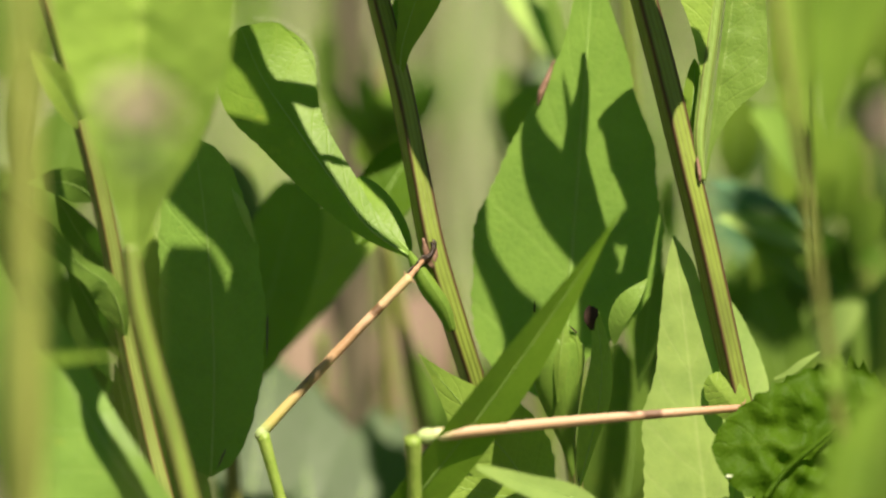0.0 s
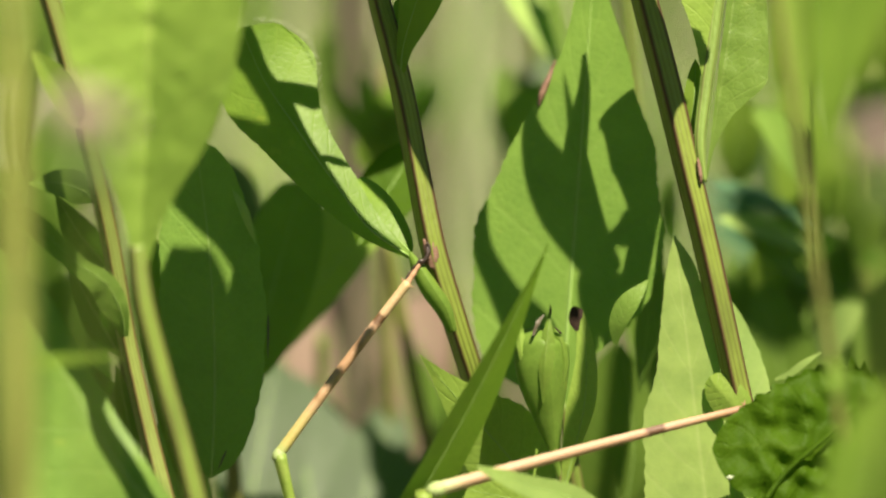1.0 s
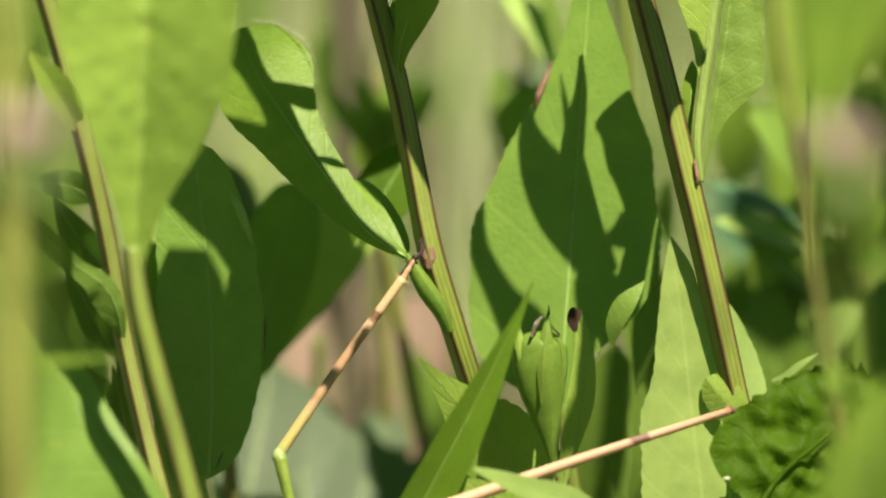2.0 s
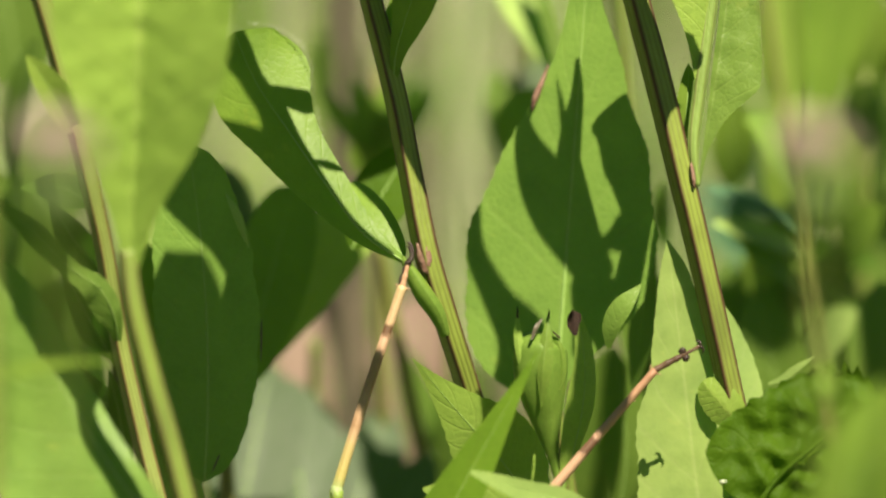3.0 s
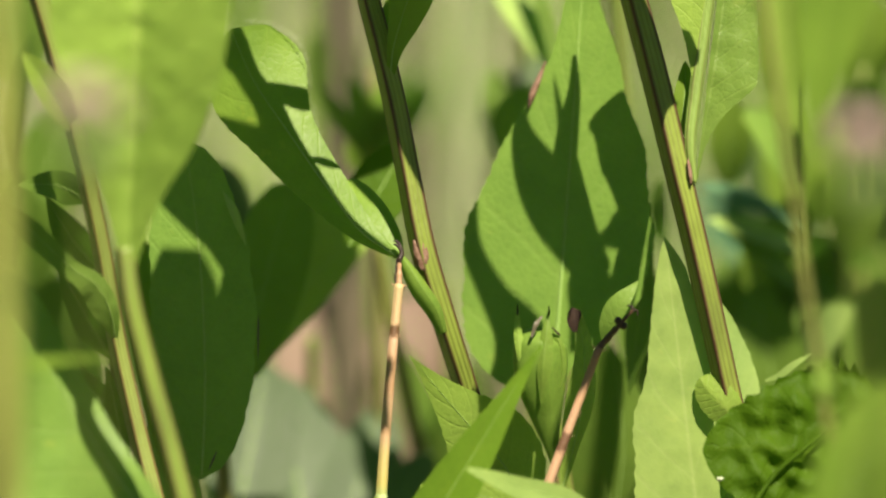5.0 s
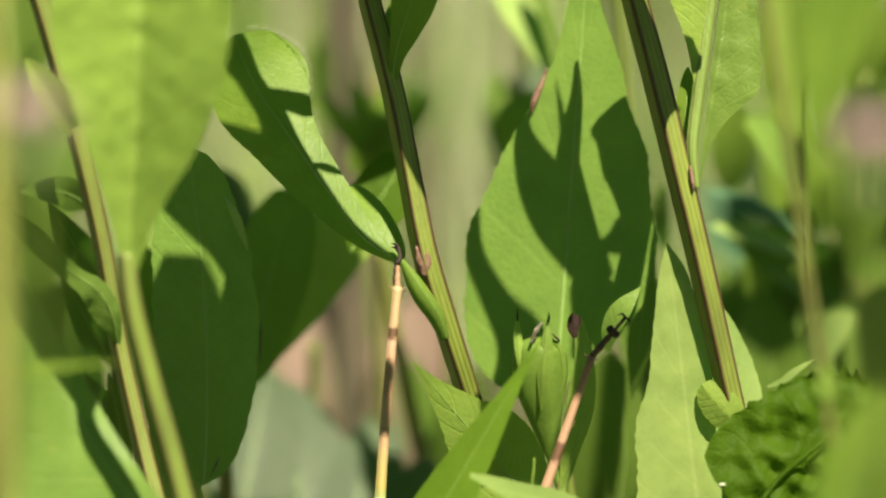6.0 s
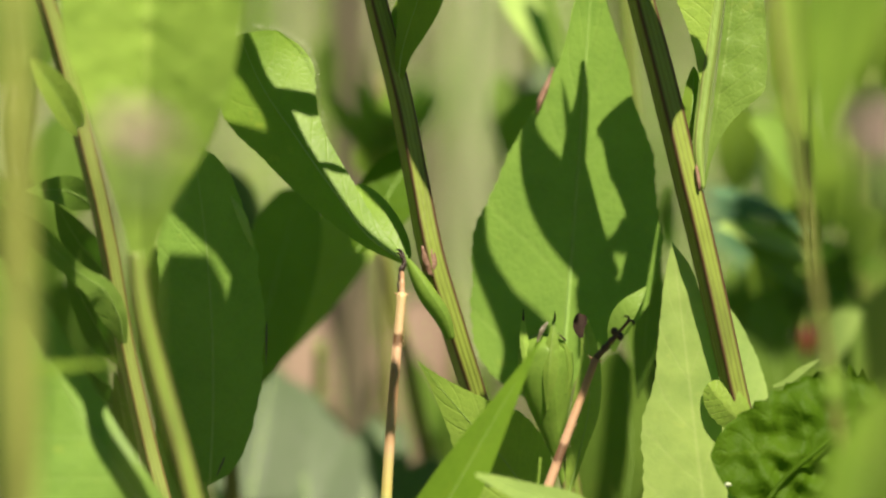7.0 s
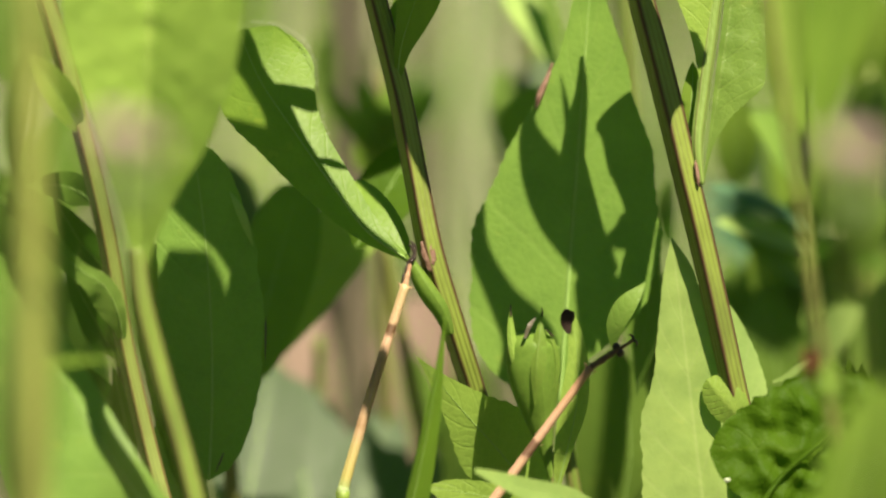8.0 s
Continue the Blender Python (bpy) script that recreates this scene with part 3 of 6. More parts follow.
def build_glossy_plant():
    """The crinkled dark leaf low down beside the second stem."""
    p = thing("crinkled_leaved_plant", foot_below(at(70.3, -41.6, 4.0), 4, 4), "low plant with a crinkled glossy dark green leaf", "plant")
    stalk(p, [at(65.5, -28.8, -12.0), at(67.5, -35.2, -8.0), at(70.3, -41.6, 4.0)], [0.8, 1.0, 1.1], STEM_SOFT)
    blade(p, [at(65.5, -31.0, -12.0), at(59.0, -30.0, -12.0), at(51.0, -28.8, -13.0), at(44.6, -28.2, -14.0), at(37.5, -28.8, -14.0)],
          ((0, 2.0, 2.0), (0.25, 9.0, 12.0, 6, 0), (0.5, 9.5, 11.8, 8, -4), (0.68, 9.0, 8.8, 8, -10), (0.82, 7.6, 5.8, 6, -14), (0.93, 5.0, 3.4, 4, -10), (0.98, 2.2, 1.4), (1, 0.2, 0.2)),
          LEAF_GLOSSY, rib=False, teeth=15, bite=0.06, wave=0.04, crumple=0.085, rows=110, cols=56, seed=14, label="crinkled glossy dark green toothed leaf")
    for pts, r in (((at(55.4, -25.6, -14.8), at(51.4, -29.0, -15.2), at(47.8, -32.2, -15.2), at(45.0, -36.0, -16.0)), 0.38),):
        part("vein", tube_mesh("vein", pts, [r * 0.7] + [r] * (len(pts) - 1), LEAF_GLOSSY, sides=10), p, None, "thick raised green leaf vein")
    part("dew_drop", blob_mesh("dew_drop", at(40.0, -32.8, -15.0), (0.5, 0.3, 0.28), HAIR, 0.1), p, None, "small pale speck on the leaf")
    blade(p, [at(46.4, -18.9, -9.0), at(48.2, -18.2, -9.5), at(50.4, -16.6, -10.0), at(53.0, -15.0, -10.0)], ((0, 0.2, 0.2), (0.5, 0.5, 0.6), (1, 0.1, 0.1)), LEAF_PALE, rib=False, rows=12, cols=6, label="curled pale leaf edge")



def build_bud_shoot():
    """The young upright shoot with a closed bud of leaves and brown withered tips."""
    p = thing("budding_shoot", foot_below(at(18.0, -44.8, -2.0), 0, 2), "young upright shoot with a closed leafy bud and withered tips", "plant")
    stalk(p, [at(17.3, -28.8, -2.0), at(17.6, -35.2, -2.0), at(18.0, -44.8, -2.0)], [0.45, 0.6, 0.8], STEM_SOFT)
    part("bud", tube_mesh("bud", [at(17.3, -33.0, -2.0), at(16.5, -28.8, -2.2), at(15.6, -24.0, -2.6), at(14.9, -19.2, -3.0), at(14.7, -15.6, -3.0), at(14.7, -13.2, -2.8), at(15.1, -11.6, -2.6)], [0.4, 0.9, 2.2, 3.5, 3.9, 3.4, 1.2], LEAF_BUD, sides=36, ribs=5, depth=0.03), p, None, "plump closed green bud")
    blade(p, [at(12.5, -18.2, -5.4), at(11.9, -14.8, -6.0), at(11.6, -11.2, -5.6), at(11.6, -8.1, -5.2)], ((0, 0.02, 0.02), (0.3, 0.5, 0.9, -20, -20), (0.6, 0.6, 0.7, -20, -24), (0.85, 0.3, 0.3, -10, -10), (1, 0.03, 0.03)), LEAF_YELLOW, rib=False, seed=2, label="narrow pale pointed bud scale")
    blade(p, [at(14.9, -22.4, -6.0), at(15.2, -16.8, -7.3), at(15.6, -12.8, -6.6), at(16.0, -8.7, -5.2)], ((0, 0.02, 0.02), (0.4, 0.9, 1.4, -24, -24), (0.68, 0.9, 1.2, -24, -24), (0.85, 0.4, 0.4, -16, -16), (1, 0.03, 0.03)), LEAF_BUD, rib=False, seed=3, label="pointed green bud scale")
    blade(p, [at(17.6, -20.0, -5.0), at(18.1, -16.8, -5.4), at(17.6, -13.6, -5.4), at(16.5, -11.3, -5.0)], ((0, 0.02, 0.02), (0.4, 1.0, 0.6, -20, -40), (0.7, 1.0, 0.6, -24, -44), (1, 0.05, 0.05)), LEAF_BUD, rib=False, seed=4, label="rounded green bud scale")
    blade(p, [at(17.8, -34.6, -2.0), at(19.4, -28.8, -3.0), at(21.0, -20.8, -3.6), at(21.0, -14.4, -3.4), at(20.1, -8.9, -3.0)], ((0, 0.3, 0.3), (0.25, 1.9, 0.8, 10, -16), (0.5, 2.5, 1.7, 12, -22), (0.75, 1.5, 1.5, 16, -20), (0.92, 0.9, 0.9, 20, -10), (1, 0.4, 0.4)), LEAF_YELLOW, seed=5, label="upright bud leaf with a withered tip")
    blade(p, [at(19.7, -12.0, -4.6), at(19.6, -10.3, -4.9), at(20.0, -8.7, -4.6)], ((0, 0.2, 0.4), (0.4, 0.9, 0.75, 10, -20), (0.8, 1.05, 1.1, 20, -30), (1, 0.8, 0.9, 30, -40)), BROWN_TIP, name="withered_tip", rib=False, crumple=0.14, rows=16, cols=10, seed=6, label="blackish brown withered leaf tip")
    blade(p, [at(13.5, -12.6, -7.2), at(14.1, -11.2, -7.2), at(15.1, -9.7, -6.6)], ((0, 0.1, 0.2), (0.4, 0.3, 0.4, 30, -40), (0.75, 0.35, 0.2, -30, 30), (1, 0.08, 0.08)), DEAD_STALK, name="withered_tip", rib=False, crumple=0.2, rows=16, cols=10, seed=7, label="shrivelled pinkish brown leaf tip")
    for a, b, c, r in ((at(16.0, -9.7, -5.4), at(16.1, -8.9, -5.3), at(16.0, -8.2, -5.2), 0.15), (at(11.6, -9.5, -5.5), at(11.6, -8.7, -5.3), at(11.6, -7.8, -5.2), 0.16), (at(17.6, -12.4, -5.4), at(17.0, -11.8, -5.6), at(16.5, -11.3, -5.6), 0.16)):
        part("withered_tip", tube_mesh("withered_tip", [a, b, c], [r, r * 0.8, r * 0.25], BROWN_TIP, sides=6), p, None, "brown withered leaf tip")
    return p


def build_low_leaves():
    """Small leaves along the bottom, nearer than the bud."""
    p = thing("low_plant", foot_below(at(27.8, -56.9, -22.0), 0, 0), "low plant with small pale leaves", "plant")
    stalk(p, [at(24.5, -41.6, -22.0), at(25.3, -48.0, -22.0), at(27.8, -56.9, -22.0)], [0.6, 0.8, 0.9], STEM_SOFT)
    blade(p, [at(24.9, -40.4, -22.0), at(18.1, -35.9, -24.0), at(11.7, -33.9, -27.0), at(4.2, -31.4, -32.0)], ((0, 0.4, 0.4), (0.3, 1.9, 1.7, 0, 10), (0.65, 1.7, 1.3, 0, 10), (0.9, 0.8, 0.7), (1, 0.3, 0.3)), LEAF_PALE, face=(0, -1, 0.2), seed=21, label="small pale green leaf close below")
    blade(p, [at(21.3, -43.6, -8.0), at(14.1, -37.6, -8.0), at(6.1, -35.2, -8.0), at(-2.6, -33.8, -8.0)], ((0, 0.4, 0.4), (0.35, 2.6, 1.6), (0.7, 3.0, 2.0, 0, 6), (0.92, 1.6, 1.2), (1, 0.2, 0.2)), LEAF_YELLOW, teeth=16, bite=0.04, seed=22, label="sunlit yellow-green leaf low down")


def build_dark_left_plant():
    """Shaded leaves behind at the left of the middle stem."""
    p = thing("shaded_plant", foot_below(at(-36.4, -64.9, 30.0), 0, 10), "plant with broad shaded dark green leaves", "plant")
    stalk(p, [at(-35.2, -44.8, 24.0), at(-36.0, -54.5, 28.0), at(-36.4, -64.9, 30.0)], [0.9, 1.1, 1.3], STEM_SOFT)
    leaf(p, at(-33.6, -32.8, 10.0), at(-36.0, 15.3, 7.0), 15.0, LEAF_BROAD, roll=0, peak=0.5, sharp=0.9, fold=4, sweep=0.03, arch=0.0, teeth=16, bite=0.03, label="broad dark green leaf in shade with a sunlit patch")
    for a, e in ((at(-25.5, -9.5, 8.2), at(-25.6, -16.0, 8.4)), (at(-31.4, -28.8, 9.2), at(-32.7, -31.8, 9.4))):
        leaf(p, a, e, 0.3, DEAD_STALK, rib=False, name="brown_edge", fold=5, crumple=0.2, rows=10, cols=6, label="withered brown edge")
    # pale leaf colour stands in for sun on this shaded edge
    blade(p, [at(-30.6, 8.1, 6.5), at(-29.2, 5.4, 5.6), at(-28.3, 3.1, 5.6), at(-27.3, 0.4, 6.4)], ((0, 0.1, 0.1), (0.35, 0.7, 0.6, 0, -20), (0.7, 0.5, 0.5, 0, -20), (1, 0.05, 0.05)), LEAF_PALE, name="curled_edge", rib=False, crumple=0.05, rows=20, cols=6, seed=41, label="upturned leaf edge, its lit look given by a pale colour")
    leaf(p, at(-44.8, -39.2, 70.0), at(-50.9, -2.3, 64.0), 12, LEAF_BACK, normal=(-1, -0.7, -0.3), peak=0.5, fold=8)
    leaf(p, at(-35.6, -36.8, 20.0), at(-42.8, 7.3, 22.0), 11, LEAF, roll=20, peak=0.5, fold=9, teeth=14)
    leaf(p, at(-34.8, -24.0, 58.0), at(-9.0, 5.5, 66.0), 15, LEAF_YELLOW, roll=0, fold=4, arch=0.0, outline=((0, 0.1, 0.1), (0.3, 0.5, 0.2), (0.6, 0.58, 0.24), (0.85, 0.48, 0.2), (0.96, 0.2, 0.1), (1, 0.0, 0.0)), label="large dark green leaf behind")
    leaf(p, at(-28.4, -19.2, 50.0), at(-20.8, 9.3, 54.0), 11.5, LEAF, roll=0, peak=0.55, fold=4, sharp=0.9, arch=0.0)
    leaf(p, at(-12.8, 0.1, 34.0), at(-3.9, 15.3, 40.0), 9, LEAF_GLOSSY, normal=(0, -1, 0.3), peak=0.5, fold=8)
    leaf(p, at(-36.0, -45.6, 22.0), at(-40.2, -22.8, 19.0), 9, LEAF_PALE, roll=0, peak=0.45, fold=5)


def build_left_stem_plant():
    """The slim sunlit stem at the left with a curled leaf."""
    p = thing("slim_plant", foot_below(at(-38.8, -41.6, -12.0), 5, 2), "slim goldenrod with a brown-lined stem and a curled leaf", "plant")
    stalk(p, [at(-64.5, 59.4, -26.0), at(-60.5, 46.6, -24.0), at(-55.8, 32.2, -22.0), at(-51.7, 16.9, -20.0), at(-48.0, 0.9, -16.0), at(-45.5, -13.6, -13.0), at(-42.8, -25.6, -12.0), at(-40.3, -35.6, -12.0), at(-38.8, -41.6, -12.0)],
          [1.1, 1.15, 1.2, 1.2, 1.2, 1.2, 1.25, 1.3, 1.35], STEM_LIT, ribs=12, depth=0.025, sides=48, angled=0.8)
    blade(p, [at(-45.8, -13.2, -14.0), at(-46.4, -9.5, -17.0), at(-48.3, -5.5, -20.0), at(-52.1, -2.8, -24.0), at(-57.9, 2.6, -30.0), at(-64.5, 8.5, -36.0)],
          ((0, 0.4, 0.4), (0.08, 1.4, 0.9, 10, -20), (0.17, 2.5, 1.5, 10, -30), (0.28, 2.7, 1.6, 6, -30), (0.42, 1.7, 1.2, 10, -20), (0.7, 1.7, 1.5), (1, 0.1, 0.1)), LEAF_CRINKLED, teeth=30, bite=0.03, crumple=0.05, rows=70, seed=9, label="small curled yellow-green leaf")
    leaf(p, at(-51.7, 16.5, -20.0), at(-59.0, 27.8, -30.0), 4.5, LEAF_YELLOW, roll=20, peak=0.5, fold=14)


# ---- plants before the sharp plane ----
def build_near_left_plant():
    p = thing("near_plant", foot_below(at(-34.4, -41.6, -52.0), 6, 0), "near plant with a broad sunlit yellow-green leaf", "plant")
    stalk(p, [at(-44.0, 0.1, -55.0), at(-43.3, -6.3, -55.0), at(-40.8, -16.8, -54.0), at(-37.5, -28.8, -53.0), at(-34.4, -41.6, -52.0)], [1.1, 1.3, 1.35, 1.4, 1.45], STEM_SOFT, ribs=12, depth=0.02, sides=48, angled=0.8)
    blade(p, [at(-43.4, -4.1, -55.0), at(-43.2, 3.3, -56.0), at(-42.7, 15.3, -58.0), at(-42.2, 29.0, -60.0), at(-41.9, 45.0, -62.0), at(-41.9, 61.8, -64.0)],
          ((0, 0.6, 0.6), (0.11, 2.4, 2.8, 20, 20), (0.2, 4.6, 5.6, 28, 26), (0.3, 7.2, 9.6, 32, 28), (0.42, 10.4, 12.6, 32, 28), (0.54, 13.0, 14.0, 30, 26), (0.66, 13.0, 14.0, 28, 24), (0.85, 7.0, 8.0, 20, 20), (1, 0.2, 0.2)), LEAF_YELLOW, rib=False, wave=0.02, crumple=0.02, rows=60, cols=20, seed=11, label="broad sunlit yellow-green leaf")
    return p


def build_far_left_stalks():
    p = thing("straw_stalk", foot_below(at(-60.9, -44.8, -200.0), 0, 0), "thin straw-coloured grass stalk", "plant")
    stalk(p, [at(-62.1, 51.4, -205.0), at(-61.8, 19.3, -204.0), at(-61.4, -12.8, -202.0), at(-60.9, -44.8, -200.0)], [1.3, 1.4, 1.5, 1.6], STEM_STRAW, ribs=4)
    for y, r in ((40, 1.75), (520, 1.9)):
        part("node", blob_mesh("node", at(-61.9, 35.4, -204.5).lerp(at(-60.9, -44.8, -200.0), y / 1000), (r, r, 1.3), STEM_SOFT, 0.04), p, None, "swollen green node")
    part("sheath", tube_mesh("sheath", [at(-61.6, -5.5, -202.0), at(-61.7, 4.9, -203.0), at(-61.8, 16.1, -204.0), at(-61.7, 22.5, -204.4)], [1.75, 1.7, 1.65, 1.5], STEM_STRAW, sides=16, ribs=3), p, None, "pale leaf sheath round the stalk")
    q = thing("low_broad_plant", foot_below(at(-50.9, -56.9, -45.0), 0, 0), "low plant with broad sunlit leaves", "plant")
    stalk(q, [at(-44.0, -44.8, -42.0), at(-46.8, -51.3, -44.0), at(-50.9, -56.9, -45.0)], [0.9, 1.0, 1.1], STEM_SOFT)
    blade(q, [at(-35.2, -43.6, -45.0), at(-44.8, -33.6, -43.7), at(-52.9, -20.8, -40.5), at(-59.7, -9.5, -42.5), at(-66.9, 1.3, -46.0)],
          ((0, 0.8, 0.8), (0.1, 7.5, 2.0, 0, -4), (0.2, 13.0, 3.0, 0, -8), (0.45, 14.0, 3.4, 2, -14), (0.65, 8.6, 3.6, 6, -14), (0.85, 5.5, 3.4, 6, -10), (1, 0.2, 0.2)), LEAF_BROAD, wave=0.02, crumple=0.01, teeth=26, bite=0.02, rows=60, seed=10, label="broad sunlit green leaf crossed by a band of shade")
    g = thing("grass_blade", foot_below(at(-67.7, -20.0, -112.0), -12, 0), "near blurred green grass blade lying across", "grass")
    blade(g, [foot_below(at(-67.7, -20.0, -112.0), -12, 0), at(-70.1, -28.8, -112.0), at(-67.7, -20.0, -112.0), at(-59.7, -16.9, -106.0), at(-51.7, -15.8, -98.0), at(-46.0, -15.5, -92.0)], ((0, 1.2, 1.2), (0.6, 1.6, 1.6), (0.85, 1.5, 1.5), (0.95, 0.9, 0.9), (1, 0.1, 0.1)), LEAF, rib=False, label="")
    leaf(p, at(-61.3, -44.8, -170.0), at(-60.1, 1.3, -190.0), 8, LEAF_PALE, normal=(-0.3, -0.8, 0), peak=0.5, fold=8)
    return p


def build_near_right_plant():
    p = thing("near_right_plant", foot_below(at(57.4, -44.8, -110.0), 4, 0), "near plant with slim stem and upright leaves", "plant")
    stalk(p, [at(43.4, 59.4, -118.0), at(45.8, 40.2, -116.0), at(47.8, 25.7, -115.0), at(50.6, 7.3, -114.0), at(52.8, -7.9, -113.0), at(54.7, -20.0, -112.0), at(57.4, -44.8, -110.0)], [0.5, 0.5, 0.5, 0.5, 0.55, 0.6, 0.6], STEM_BROWN)
    blade(p, [at(53.6, 13.3, -108.0), at(54.1, 20.9, -109.0), at(55.3, 30.6, -110.0), at(57.1, 41.8, -111.0), at(58.6, 56.2, -112.0)], ((0, 0.3, 0.3), (0.16, 1.8, 1.6, 20, 10), (0.4, 3.8, 4.2, 20, 10), (0.65, 4.6, 5.0, 16, 10), (1, 0.1, 0.1)), LEAF, rib=False, seed=12, label="upright green leaf near the lens")
    blade(p, [at(50.4, 16.9, -112.0), at(50.1, 25.7, -113.0), at(49.1, 35.4, -114.0), at(47.8, 48.2, -115.0)], ((0, 0.3, 0.3), (0.3, 1.6, 1.0, 10, 30), (0.6, 2.8, 2.0, 10, 30), (1, 0.1, 0.1)), LEAF_YELLOW, rib=False, seed=13, label="yellow-green leaf near the lens")
    leaf(p, at(55.5, -21.7, -116.0), at(54.5, -16.0, -117.0), 2.6, LEAF_YELLOW, roll=10, peak=0.5, fold=14)
    leaf(p, at(57.4, -49.7, -150.0), at(69.5, -17.5, -150.0), 15, LEAF, normal=(-0.9, -0.7, -0.3), peak=0.5, fold=10)
    leaf(p, at(57.4, -49.7, -170.0), at(63.0, -18.5, -165.0), 12, LEAF, normal=(-0.8, -0.7, -0.2), peak=0.5, fold=10)
    return p


def build_flower(spot, foot, label):
    """A faded flower head on a thin stalk, near the lens."""
    p = thing("flower", foot, label, "flower", "faded flowers")
    stalk(p, [spot + Vector((0, 0, -0.003)), spot + Vector((0.0005, 0, -0.02)), spot.lerp(foot, 0.4)], [0.5, 0.45, 0.6], STEM_SOFT, ribs=4)
    part("bract", blob_mesh("bract", spot + Vector((0, 0, -0.0035)), (2.8, 2.8, 3.0), BRACT, 0.08), p, None, "green bract cup")
    rng = random.Random(8)
    for i in range(34):
        a, e = rng.uniform(0, 6.28), rng.uniform(0.1, 1.4)
        way = Vector((math.cos(a) * math.cos(e), math.sin(a) * math.cos(e), math.sin(e)))
        base = spot + way * 0.001
        leaf(p, base, spot + way * rng.uniform(0.0042, 0.0055), 1.6, PETAL, roll=rng.uniform(0, 180), peak=0.7, fold=10, rows=6, cols=4, rib=False, name="petal")
    return p


# ---- what lies behind ----
def build_dead_leaves():
    for k, (a, b, w, roll, mat, lab) in enumerate((
            (at(-14.8, -26.4, 228.0), at(-18.0, -3.9, 240.0), 17, 0, DEAD, "curled pinkish dead leaf caught among stems"),
            (at(-3.9, -28.8, 215.0), at(-3.1, -6.3, 225.0), 14, 0, DEAD, "pinkish dead leaf hanging among stems"),
            (at(-7.5, -35.2, 250.0), at(-10.7, -12.8, 260.0), 17, 0, DEAD, "brown dead leaf among stems"))):
        p = thing("dead_leaf_stalk", foot_below(a, 0, 20), lab, "dead leaf", "dead leaves")
        stalk(p, [a, a + Vector((0, 0.002, -0.03))], [0.5, 0.7], DEAD_STALK, ribs=3)
        leaf(p, a, b, w, mat, roll=roll, peak=0.5, fold=16, arch=0.12, wave=0.06, sharp=1.0)


